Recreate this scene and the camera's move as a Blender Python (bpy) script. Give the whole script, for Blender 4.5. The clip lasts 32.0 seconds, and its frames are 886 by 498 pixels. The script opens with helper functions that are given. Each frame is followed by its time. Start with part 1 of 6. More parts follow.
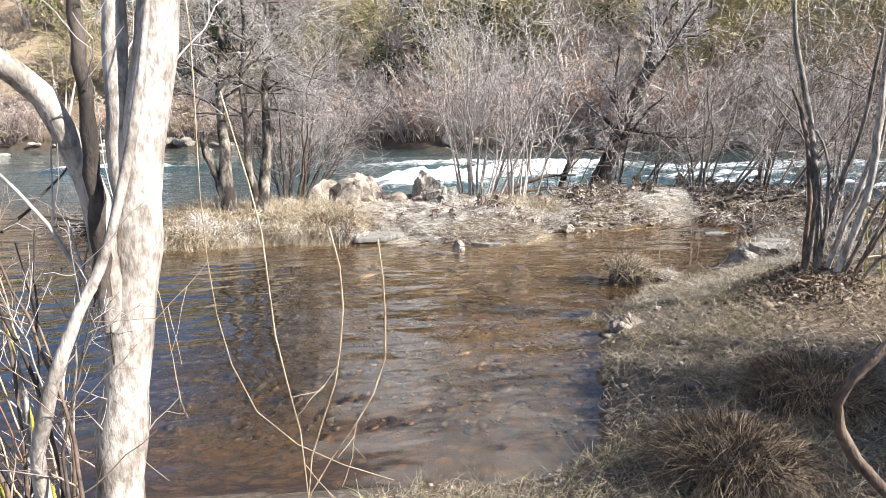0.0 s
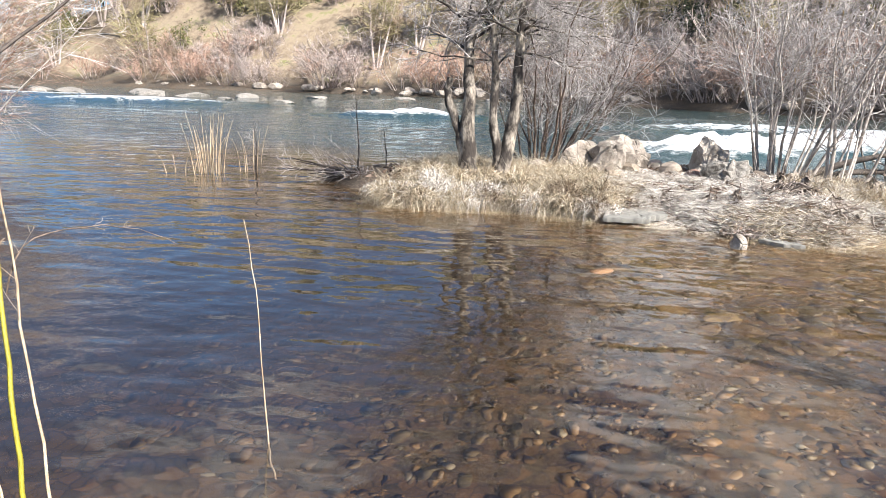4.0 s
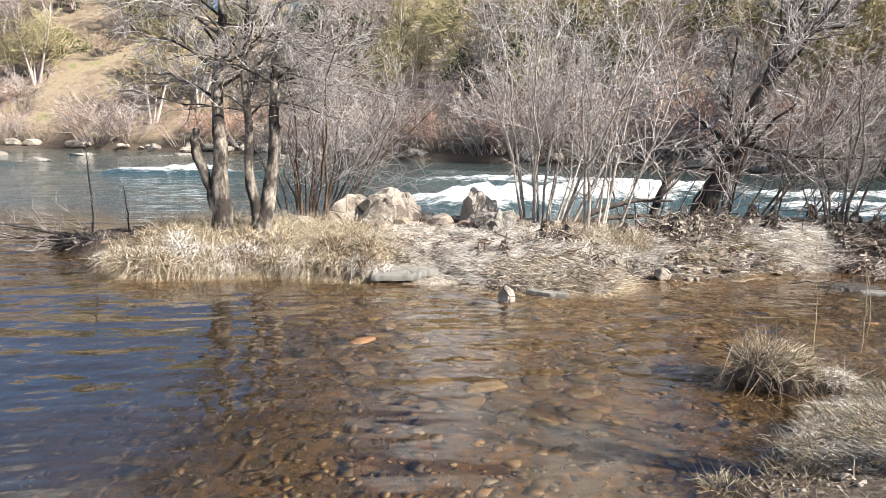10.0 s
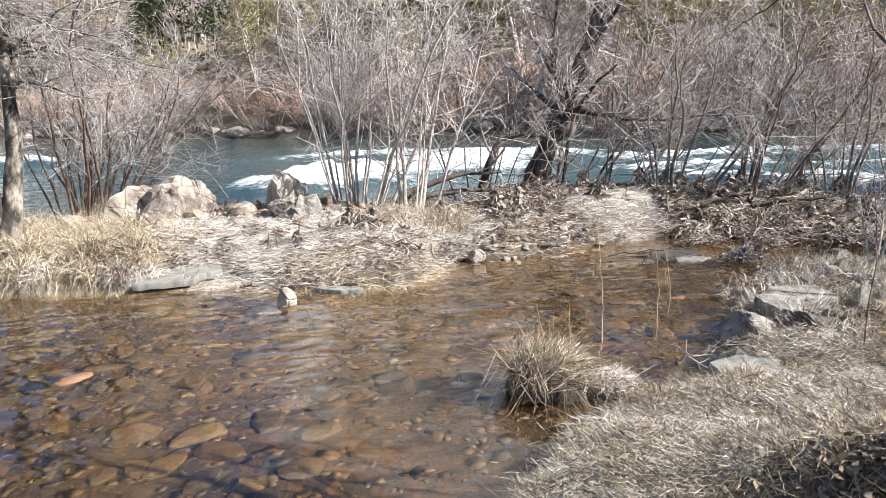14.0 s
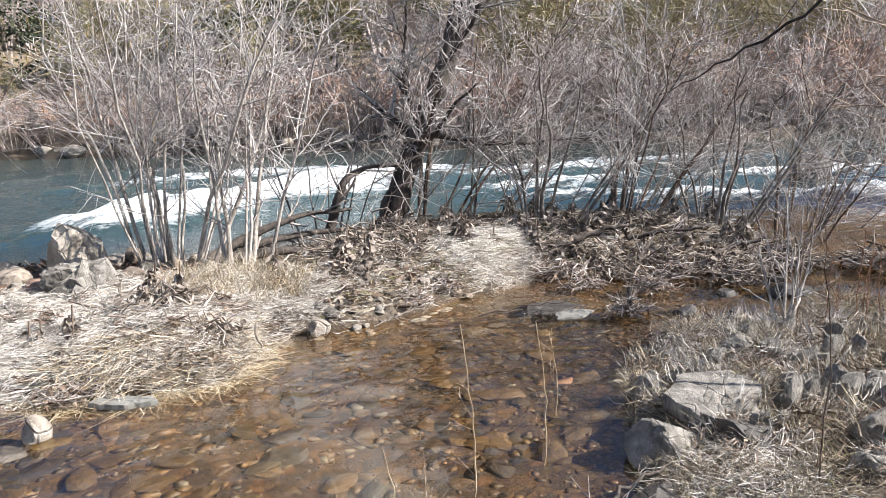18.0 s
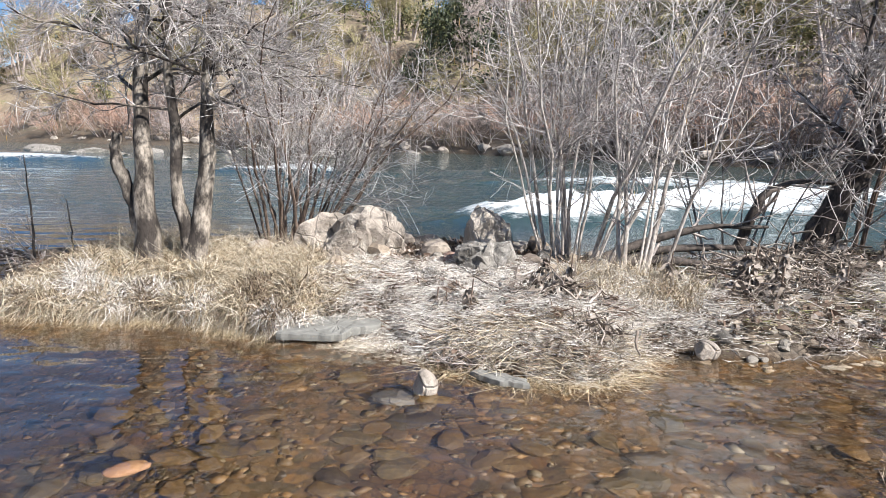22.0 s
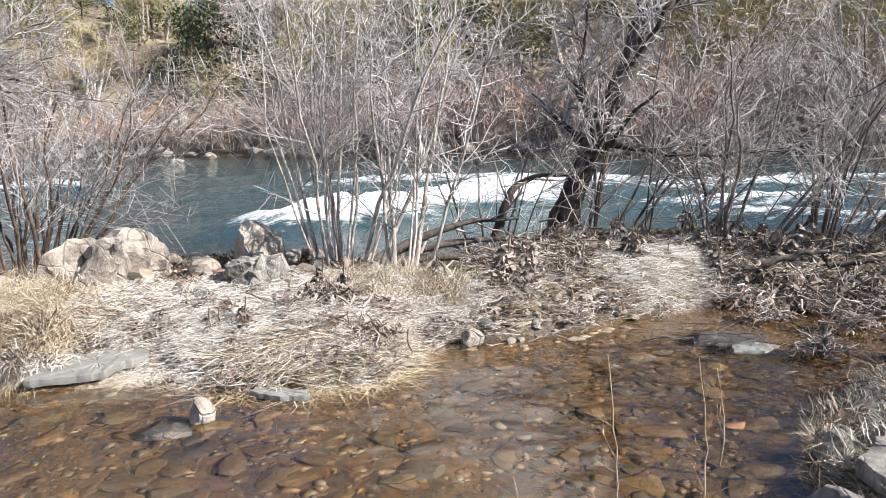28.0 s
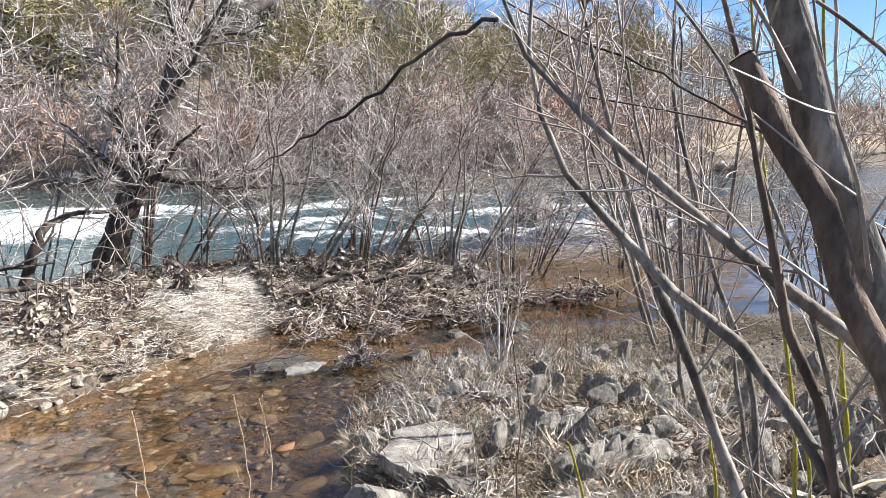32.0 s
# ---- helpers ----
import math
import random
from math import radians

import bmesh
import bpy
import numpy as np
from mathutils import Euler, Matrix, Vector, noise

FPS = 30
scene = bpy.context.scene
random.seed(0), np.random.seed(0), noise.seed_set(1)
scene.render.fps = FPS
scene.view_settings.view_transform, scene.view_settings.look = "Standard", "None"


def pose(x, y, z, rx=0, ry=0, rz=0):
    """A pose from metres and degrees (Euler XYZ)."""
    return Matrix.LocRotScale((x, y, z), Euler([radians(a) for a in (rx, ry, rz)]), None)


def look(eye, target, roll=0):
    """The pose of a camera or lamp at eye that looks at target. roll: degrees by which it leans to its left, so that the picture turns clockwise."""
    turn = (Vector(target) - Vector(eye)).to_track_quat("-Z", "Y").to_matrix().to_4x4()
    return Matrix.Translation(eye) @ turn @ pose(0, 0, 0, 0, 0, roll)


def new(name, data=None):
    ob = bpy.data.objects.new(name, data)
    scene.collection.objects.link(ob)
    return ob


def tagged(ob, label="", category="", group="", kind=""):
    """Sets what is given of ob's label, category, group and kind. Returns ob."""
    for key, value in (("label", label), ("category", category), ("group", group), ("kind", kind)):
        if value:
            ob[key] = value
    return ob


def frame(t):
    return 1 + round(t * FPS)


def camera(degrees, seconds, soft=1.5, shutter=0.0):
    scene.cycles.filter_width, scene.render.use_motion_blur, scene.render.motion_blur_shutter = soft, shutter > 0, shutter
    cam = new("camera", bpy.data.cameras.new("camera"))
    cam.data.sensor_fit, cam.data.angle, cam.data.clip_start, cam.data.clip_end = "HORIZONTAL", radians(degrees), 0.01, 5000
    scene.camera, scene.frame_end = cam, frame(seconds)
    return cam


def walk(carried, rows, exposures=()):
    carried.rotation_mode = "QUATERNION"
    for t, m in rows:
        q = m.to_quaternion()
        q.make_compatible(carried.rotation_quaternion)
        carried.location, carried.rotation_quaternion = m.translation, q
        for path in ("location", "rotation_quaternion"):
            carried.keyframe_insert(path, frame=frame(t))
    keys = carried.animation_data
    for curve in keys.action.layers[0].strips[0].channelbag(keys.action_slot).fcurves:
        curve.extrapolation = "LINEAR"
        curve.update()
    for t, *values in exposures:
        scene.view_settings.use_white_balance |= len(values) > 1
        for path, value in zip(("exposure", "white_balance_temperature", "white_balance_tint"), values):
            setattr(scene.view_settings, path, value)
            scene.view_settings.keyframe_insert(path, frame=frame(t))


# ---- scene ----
# ---------- camera ----------
# seconds; eye x, y, z; turn to the left from +y, tilt up, roll, in degrees
ROWS = [
    (0, -3.749, -5.172, 1.777, -12.38, -9.92, -0.70),
    (0.5, -3.658, -4.945, 1.799, -19.53, -9.33, -1.71),
    (1, -3.617, -4.766, 1.818, -21.78, -8.26, -1.13),
    (1.5, -3.501, -4.523, 1.805, -18.04, -7.35, -1.53),
    (2, -3.393, -4.328, 1.759, -15.66, -11.97, -0.32),
    (2.5, -3.374, -4.037, 1.707, -12.61, -15.70, -1.14),
    (3, -3.222, -3.770, 1.705, -4.11, -14.14, 0.26),
    (3.5, -3.206, -3.519, 1.708, 4.67, -13.70, 1.11),
    (5.5, -3.130, -2.578, 1.614, 28.13, -11.80, -0.53),
    (6, -3.228, -2.263, 1.602, 37.44, -10.75, -1.67),
    (6.5, -3.210, -2.156, 1.637, 44.33, -10.06, 0.10),
    (7, -3.195, -2.191, 1.654, 52.63, -8.60, -0.18),
    (7.5, -3.150, -2.082, 1.655, 43.30, -8.47, 0.63),
    (8, -3.091, -2.168, 1.639, 33.87, -8.72, 0.96),
    (8.5, -3.007, -2.254, 1.632, 24.59, -9.29, 0.28),
    (9, -2.945, -2.269, 1.637, 17.85, -8.67, -0.52),
    (9.5, -2.864, -2.392, 1.650, 6.56, -9.09, -0.68),
    (10, -2.786, -2.462, 1.651, -5.84, -8.76, 1.18),
    (10.5, -2.714, -2.425, 1.613, -11.97, -10.34, 0.37),
    (11, -2.731, -2.426, 1.606, -19.02, -13.11, 1.39),
    (11.5, -2.670, -2.432, 1.611, -27.83, -12.85, 0.43),
    (12, -2.406, -2.328, 1.626, -28.43, -12.55, 0.16),
    (12.5, -2.250, -2.199, 1.612, -34.52, -14.41, 0.98),
    (13, -2.182, -2.074, 1.631, -32.62, -17.87, -1.39),
    (13.5, -1.902, -1.872, 1.673, -20.40, -11.01, -1.56),
    (14, -1.566, -1.680, 1.674, -15.15, -11.01, -1.28),
    (14.5, -1.388, -1.435, 1.687, -16.46, -9.15, -0.81),
    (16.5, -1.082, -0.793, 1.810, -12.77, -7.29, -1.71),
    (17, -0.870, -0.635, 1.871, -17.82, -9.21, -1.57),
    (17.5, -0.952, -0.452, 1.884, -26.47, -8.36, -2.34),
    (18, -0.790, -0.311, 1.916, -26.04, -10.60, -2.26),
    (18.5, -0.479, -0.289, 1.954, -33.33, -9.27, 0.11),
    (19, -0.516, -0.252, 1.942, -29.08, -9.67, -0.93),
    (19.5, -0.581, -0.204, 1.898, -21.88, -9.56, -0.28),
    (20, -0.664, -0.116, 1.853, -8.32, -9.65, 1.00),
    (20.5, -0.759, -0.020, 1.793, 9.41, -8.72, 0.60),
    (21, -0.742, -0.001, 1.782, 14.62, -8.40, 0.66),
    (21.5, -0.742, -0.003, 1.789, 13.19, -7.94, 0.86),
    (22, -0.690, -0.031, 1.805, 7.01, -9.38, 0.91),
    (22.5, -0.630, -0.028, 1.816, 0.97, -9.78, 1.09),
    (23, -0.612, -0.098, 1.857, -4.68, -9.14, 0.52),
    (23.5, -0.600, -0.112, 1.874, -8.25, -9.13, 0.36),
    (24, -0.592, -0.126, 1.883, -10.75, -9.32, 0.18),
    (24.5, -0.569, -0.145, 1.880, -12.72, -9.48, 0.11),
    (26.5, -0.584, -0.130, 1.919, -11.95, -7.08, -0.76),
    (27, -0.607, -0.133, 1.903, -10.38, -8.05, -1.32),
    (27.5, -0.558, -0.150, 1.909, -10.21, -10.63, -0.98),
    (28, -0.580, -0.153, 1.910, -11.23, -9.51, -1.38),
    (28.5, -0.566, -0.179, 1.899, -14.93, -9.55, 0.20),
    (29, -0.531, -0.205, 1.898, -18.41, -9.91, 0.29),
    (29.5, -0.470, -0.250, 1.940, -27.20, -8.09, 0.85),
    (30, -0.440, -0.267, 1.956, -35.25, -7.62, 0.87),
    (30.5, -0.398, -0.254, 1.972, -40.76, -7.50, 0.19),
    (31, -0.399, -0.280, 1.982, -42.92, -7.07, -0.17),
    (31.5, -0.392, -0.301, 1.980, -45.42, -7.69, -0.67),
    (32, -0.377, -0.295, 1.976, -46.12, -7.97, -1.03),
]


def aim(x, y, z, yaw, pitch, roll):
    a, b = radians(yaw), radians(pitch)
    return look((x, y, z), (x - math.sin(a) * math.cos(b), y + math.cos(a) * math.cos(b), z + math.sin(b)), roll)


cam = camera(65.82, 32.0, 0.6)
walk(cam, [(row[0], aim(*row[1:])) for row in ROWS],
     [(0, 1.35, 6700, 10), (3, 1.35, 6500, 10), (6, 1.2, 6900, 10), (8, 1.15, 6500, 10), (9, 1.2, 6900, 10), (10.5, 1.2, 6900, 10), (13, 1.3, 6550, 10), (18, 1.2, 6550, 10), (21, 0.95, 6400, 10), (25, 1.1, 6450, 10), (28, 1.15, 6450, 10), (30, 1.3, 6550, 10), (31, 1.4, 6550, 10), (32, 1.45, 6600, 10)])

# ---------- light ----------
SUN = Vector((0.72, -0.48, 0.72)).normalized()  # towards the sun
world = bpy.data.worlds.new("sky")
scene.world = world
world.use_nodes = True
sky = world.node_tree.nodes.new("ShaderNodeTexSky")
sky.sky_type, sky.sun_disc = "NISHITA", False
sky.sun_elevation = math.asin(SUN.z)
sky.sun_rotation = math.atan2(SUN.x, SUN.y)
sky.altitude, sky.air_density, sky.dust_density, sky.ozone_density = 500, 1.05, 0.0, 8.0
wn = world.node_tree
puffs = wn.nodes.new("ShaderNodeTexNoise")  # broken white cloud over the whole sky
puffs.inputs["Scale"].default_value, puffs.inputs["Detail"].default_value, puffs.inputs["Roughness"].default_value = 2.4, 7, 0.6
cover = wn.nodes.new("ShaderNodeMapRange")
cover.inputs["From Min"].default_value, cover.inputs["From Max"].default_value, cover.inputs["To Max"].default_value = 0.545, 0.69, 0.8
drift = wn.nodes.new("ShaderNodeMapping")
drift.inputs["Location"].default_value = (2.9, -2.9, -5.3)
wn.links.new(wn.nodes.new("ShaderNodeTexCoord").outputs["Generated"], drift.inputs["Vector"])
wn.links.new(drift.outputs["Vector"], puffs.inputs["Vector"])
wn.links.new(puffs.outputs["Fac"], cover.inputs["Value"])
cloud = wn.nodes.new("ShaderNodeMix")
cloud.data_type = "RGBA"
cloud.inputs[7].default_value = (13.0, 13.3, 13.7, 1)
wn.links.new(cover.outputs["Result"], cloud.inputs[0])
wn.links.new(sky.outputs["Color"], cloud.inputs[6])
wn.links.new(cloud.outputs[2], wn.nodes["Background"].inputs["Color"])
world.node_tree.nodes["Background"].inputs["Strength"].default_value = 0.056
sun = new("sun", bpy.data.lights.new("sun", "SUN"))
sun.data.energy, sun.data.angle, sun.data.color = 5.0, radians(0.5), (1.0, 0.955, 0.905)
sun.matrix_world = look(SUN * 50, (0, 0, 0))

# ---------- materials ----------
def nodes_of(name):
    m = bpy.data.materials.new(name)
    m.use_nodes = True
    nt = m.node_tree
    return m, nt, nt.nodes["Principled BSDF"]


def link(nt, a, out, b, inp):
    nt.links.new(a.outputs[out], b.inputs[inp])


def ramp(nt, stops):
    r = nt.nodes.new("ShaderNodeValToRGB")
    e = r.color_ramp.elements
    while len(e) < len(stops):
        e.new(0.5)
    for el, (p, c) in zip(e, stops):
        el.position, el.color = p, (*c, 1)
    return r


def place(nt, scale=(1, 1, 1)):
    g = nt.nodes.new("ShaderNodeTexCoord")
    mp = nt.nodes.new("ShaderNodeMapping")
    mp.inputs["Scale"].default_value = scale
    link(nt, g, "Object", mp, "Vector")
    return mp


def noise_tex(nt, vec, scale, detail=4, rough=0.6):
    n = nt.nodes.new("ShaderNodeTexNoise")
    n.inputs["Scale"].default_value, n.inputs["Detail"].default_value, n.inputs["Roughness"].default_value = scale, detail, rough
    link(nt, vec, "Vector", n, "Vector")
    return n


def mixed(nt, a, b, fac, mode="MIX"):
    """Colour mix; a, b: (node, output) or a colour; fac: (node, output) or a number."""
    m = nt.nodes.new("ShaderNodeMix")
    m.data_type, m.blend_type = "RGBA", mode
    for sock, v in ((m.inputs[6], a), (m.inputs[7], b), (m.inputs[0], fac)):
        if isinstance(v, tuple) and isinstance(v[0], bpy.types.Node):
            nt.links.new(v[0].outputs[v[1]], sock)
        elif isinstance(v, tuple):
            sock.default_value = (*v, 1)
        else:
            sock.default_value = v
    return m


def bump(nt, bsdf, src, out, strength, dist):
    b = nt.nodes.new("ShaderNodeBump")
    b.inputs["Strength"].default_value, b.inputs["Distance"].default_value = strength, dist
    link(nt, src, out, b, "Height")
    link(nt, b, "Normal", bsdf, "Normal")
    return b


def bark(name, light, dark, spot, scale=9.0, lo=0.4, hi=0.62, rough=0.85):
    m, nt, bs = nodes_of(name)
    mp = place(nt, (1, 1, 0.45))
    n1 = noise_tex(nt, mp, scale, 5, 0.65)
    n2 = noise_tex(nt, mp, scale * 6, 3, 0.6)
    r = ramp(nt, [(lo, dark), (hi, light)])
    link(nt, n1, "Fac", r, "Fac")
    r2 = ramp(nt, [(0.35, spot), (0.55, (1, 1, 1))])
    link(nt, n2, "Fac", r2, "Fac")
    mx = mixed(nt, (r, "Color"), (r2, "Color"), 0.65, "MULTIPLY")
    link(nt, mx, 2, bs, "Base Color")
    bs.inputs["Roughness"].default_value = rough
    bump(nt, bs, n2, "Fac", 0.5, 0.01)
    return m


def islands(name, stops, rough=0.8, fine=30.0, translucent=0.0):
    """Blades, twigs and pebbles: a colour for each loose piece, with fine variation."""
    m, nt, bs = nodes_of(name)
    g = nt.nodes.new("ShaderNodeNewGeometry")
    r = ramp(nt, stops)
    link(nt, g, "Random Per Island", r, "Fac")
    mp = place(nt)
    n = noise_tex(nt, mp, fine, 3)
    r2 = ramp(nt, [(0.3, (0.62, 0.6, 0.58)), (0.65, (1, 1, 1))])
    link(nt, n, "Fac", r2, "Fac")
    mx = mixed(nt, (r, "Color"), (r2, "Color"), 1.0, "MULTIPLY")
    link(nt, mx, 2, bs, "Base Color")
    bs.inputs["Roughness"].default_value = rough
    if translucent:
        bs.inputs["Subsurface Weight"].default_value = translucent
        bs.inputs["Subsurface Radius"].default_value = (0.02, 0.02, 0.01)
    return m


def rocky(name, stops, scale=3.0, crack=7.0, rough=0.85, depth=0.04, lichen=None, stretch=(1, 1, 1), random_tone=False):
    m, nt, bs = nodes_of(name)
    mp = place(nt, stretch)
    n1 = noise_tex(nt, mp, scale, 8, 0.65)
    r = ramp(nt, stops)
    link(nt, n1, "Fac", r, "Fac")
    v = nt.nodes.new("ShaderNodeTexVoronoi")
    v.feature = "DISTANCE_TO_EDGE"
    v.inputs["Scale"].default_value = crack
    n0 = noise_tex(nt, mp, crack * 0.8, 3)
    wob = mixed(nt, (mp, "Vector"), (n0, "Color"), 0.12)
    link(nt, wob, 2, v, "Vector")
    rc = ramp(nt, [(0.0, (0.3, 0.28, 0.26)), (0.03, (1, 1, 1))])
    link(nt, v, "Distance", rc, "Fac")
    mx = mixed(nt, (r, "Color"), (rc, "Color"), 0.3, "MULTIPLY")
    last = mx
    if lichen:
        nl = noise_tex(nt, mp, scale * 2.3, 6, 0.7)
        rl = ramp(nt, [(0.56, (0, 0, 0)), (0.66, (1, 1, 1))])
        link(nt, nl, "Fac", rl, "Fac")
        last = mixed(nt, (mx, 2), lichen, (rl, "Color"))
    if random_tone:
        oi = nt.nodes.new("ShaderNodeObjectInfo")
        rr = ramp(nt, random_tone)
        rr.color_ramp.interpolation = "CONSTANT"
        link(nt, oi, "Random", rr, "Fac")
        last = mixed(nt, (last, 2), (rr, "Color"), 1.0, "MULTIPLY")
    link(nt, last, 2, bs, "Base Color")
    bs.inputs["Roughness"].default_value = rough
    n3 = noise_tex(nt, mp, scale * 9, 6, 0.7)
    mh = mixed(nt, (n3, "Color"), (rc, "Color"), 0.4)
    bump(nt, bs, mh, 2, 0.7, depth)
    return m


def ground_material():
    """Bank soil: grey gravel, dry grass litter, moss and, below the water line, brown silted gravel."""
    m, nt, bs = nodes_of("bank_soil")
    mp = place(nt)
    big = noise_tex(nt, mp, 0.9, 5, 0.6)
    fine = noise_tex(nt, mp, 22, 5, 0.7)
    vo = nt.nodes.new("ShaderNodeTexVoronoi")
    vo.inputs["Scale"].default_value = 26
    link(nt, mp, "Vector", vo, "Vector")
    peb = ramp(nt, [(0.0, (0.03, 0.025, 0.02)), (0.4, (0.1, 0.084, 0.067)), (0.7, (0.06, 0.048, 0.036)), (1.0, (0.24, 0.21, 0.175))])
    link(nt, vo, "Color", peb, "Fac")
    straw = ramp(nt, [(0.3, (0.025, 0.017, 0.011)), (0.5, (0.095, 0.067, 0.045)), (0.72, (0.34, 0.275, 0.2))])
    link(nt, fine, "Fac", straw, "Fac")
    rb = ramp(nt, [(0.4, (0, 0, 0)), (0.58, (1, 1, 1))])
    link(nt, big, "Fac", rb, "Fac")
    dry = mixed(nt, (peb, "Color"), (straw, "Color"), (rb, "Color"))
    # the bed
    vb = nt.nodes.new("ShaderNodeTexVoronoi")
    vb.inputs["Scale"].default_value = 12
    n0 = noise_tex(nt, mp, 6, 3)
    wob = mixed(nt, (mp, "Vector"), (n0, "Color"), 0.06)
    link(nt, wob, 2, vb, "Vector")
    bed = ramp(nt, [(0.0, (0.026, 0.017, 0.006)), (0.3, (0.09, 0.049, 0.0125)), (0.55, (0.038, 0.027, 0.009)), (0.8, (0.125, 0.067, 0.018)), (1.0, (0.06, 0.05, 0.022))])
    link(nt, vb, "Color", bed, "Fac")
    rim = nt.nodes.new("ShaderNodeTexVoronoi")  # silt-dark joints between the bedded stones
    rim.feature = "DISTANCE_TO_EDGE"
    rim.inputs["Scale"].default_value = 12
    link(nt, wob, 2, rim, "Vector")
    joint = ramp(nt, [(0.0, (0.22, 0.2, 0.17)), (0.09, (1, 1, 1))])
    link(nt, rim, "Distance", joint, "Fac")
    silt = ramp(nt, [(0.35, (0.6, 0.46, 0.27)), (0.65, (1, 0.95, 0.85))])
    link(nt, big, "Fac", silt, "Fac")
    bed1 = mixed(nt, (bed, "Color"), (joint, "Color"), 0.85, "MULTIPLY")
    bed2 = mixed(nt, (bed1, 2), (silt, "Color"), 1.0, "MULTIPLY")
    pos = nt.nodes.new("ShaderNodeNewGeometry")
    sx = nt.nodes.new("ShaderNodeSeparateXYZ")
    link(nt, pos, "Position", sx, "Vector")
    mr = nt.nodes.new("ShaderNodeMapRange")
    mr.inputs["From Min"].default_value, mr.inputs["From Max"].default_value = -0.02, 0.035
    link(nt, sx, "Z", mr, "Value")
    both = mixed(nt, (bed2, 2), (dry, 2), (mr, "Result"))
    # the far slopes: tan grass with green swards
    hill = noise_tex(nt, mp, 0.22, 9, 0.75)
    hc = ramp(nt, [(0.32, (0.09, 0.065, 0.045)), (0.46, (0.22, 0.17, 0.12)), (0.56, (0.33, 0.265, 0.185)), (0.64, (0.19, 0.195, 0.075)), (0.72, (0.38, 0.32, 0.23))])
    link(nt, hill, "Fac", hc, "Fac")
    mh = nt.nodes.new("ShaderNodeMapRange")
    mh.inputs["From Min"].default_value, mh.inputs["From Max"].default_value = 1.0, 2.2
    link(nt, sx, "Z", mh, "Value")
    allc = mixed(nt, (both, 2), (hc, "Color"), (mh, "Result"))
    link(nt, allc, 2, bs, "Base Color")
    bs.inputs["Roughness"].default_value = 0.9
    hm = mixed(nt, (vo, "Color"), (fine, "Color"), 0.5)
    bump(nt, bs, hm, 2, 1.0, 0.05)
    return m


def water_material():
    """Clear over the shallows, murky green where it is deep, white where it breaks."""
    m, nt, bs = nodes_of("river_water")
    deep = nt.nodes.new("ShaderNodeAttribute")
    deep.attribute_name = "deep"
    foam = nt.nodes.new("ShaderNodeAttribute")
    foam.attribute_name = "foam"
    fast = nt.nodes.new("ShaderNodeAttribute")
    fast.attribute_name = "fast"
    mp = place(nt, (1, 1, 1))
    fn = noise_tex(nt, place(nt, (0.9, 2.2, 1)), 2.6, 8, 0.72)
    add = nt.nodes.new("ShaderNodeMath")
    add.operation = "ADD"
    link(nt, foam, "Fac", add, 0)
    link(nt, fn, "Fac", add, 1)
    fr = nt.nodes.new("ShaderNodeMapRange")
    fr.inputs["From Min"].default_value, fr.inputs["From Max"].default_value = 0.94, 1.2
    link(nt, add, "Value", fr, "Value")
    tint = noise_tex(nt, mp, 0.25, 3)
    teal = ramp(nt, [(0.35, (0.02, 0.046, 0.048)), (0.65, (0.036, 0.07, 0.068))])
    link(nt, tint, "Fac", teal, "Fac")
    murk = ramp(nt, [(0.35, (0.009, 0.01, 0.012)), (0.65, (0.026, 0.02, 0.013))])
    link(nt, tint, "Fac", murk, "Fac")
    body = mixed(nt, (murk, "Color"), (teal, "Color"), (fast, "Fac"))
    froth = ramp(nt, [(0.35, (0.45, 0.53, 0.56)), (0.6, (0.9, 0.91, 0.91))])
    link(nt, noise_tex(nt, place(nt, (1, 2.6, 1)), 4.2, 6, 0.7), "Fac", froth, "Fac")
    col = mixed(nt, (body, 2), (froth, "Color"), (fr, "Result"))
    link(nt, col, 2, bs, "Base Color")
    bs.inputs["IOR"].default_value = 1.9
    rg = nt.nodes.new("ShaderNodeMapRange")
    rg.inputs["To Min"].default_value, rg.inputs["To Max"].default_value = 0.03, 0.7
    link(nt, fr, "Result", rg, "Value")
    link(nt, rg, "Result", bs, "Roughness")
    clear = nt.nodes.new("ShaderNodeBsdfPrincipled")
    clear.inputs["Base Color"].default_value = (0.97, 0.91, 0.79, 1)
    clear.inputs["Transmission Weight"].default_value = 1.0
    clear.inputs["IOR"].default_value, clear.inputs["Roughness"].default_value = 1.6, 0.0
    mx = nt.nodes.new("ShaderNodeMath")
    mx.operation = "MAXIMUM"
    link(nt, deep, "Fac", mx, 0)
    link(nt, fr, "Result", mx, 1)
    both = nt.nodes.new("ShaderNodeMixShader")
    link(nt, mx, "Value", both, 0)
    link(nt, clear, "BSDF", both, 1)
    link(nt, bs, "BSDF", both, 2)
    link(nt, both, "Shader", nt.nodes["Material Output"], "Surface")
    w1 = noise_tex(nt, place(nt, (0.8, 1.5, 1)), 1.5, 2, 0.4)
    w2 = noise_tex(nt, place(nt, (1, 1.3, 1)), 6.0, 1, 0.4)
    w3 = noise_tex(nt, place(nt, (0.5, 1.3, 1)), 1.6, 6, 0.65)
    calm = mixed(nt, (w1, "Color"), (w2, "Color"), 0.1)
    amp = nt.nodes.new("ShaderNodeMapRange")
    amp.inputs["To Min"].default_value, amp.inputs["To Max"].default_value = 0.19, 0.5
    link(nt, fast, "Fac", amp, "Value")
    wave = mixed(nt, (calm, 2), (w3, "Color"), (fast, "Fac"))
    b = bump(nt, bs, wave, 2, 0.2, 0.35)
    link(nt, amp, "Result", b, "Strength")
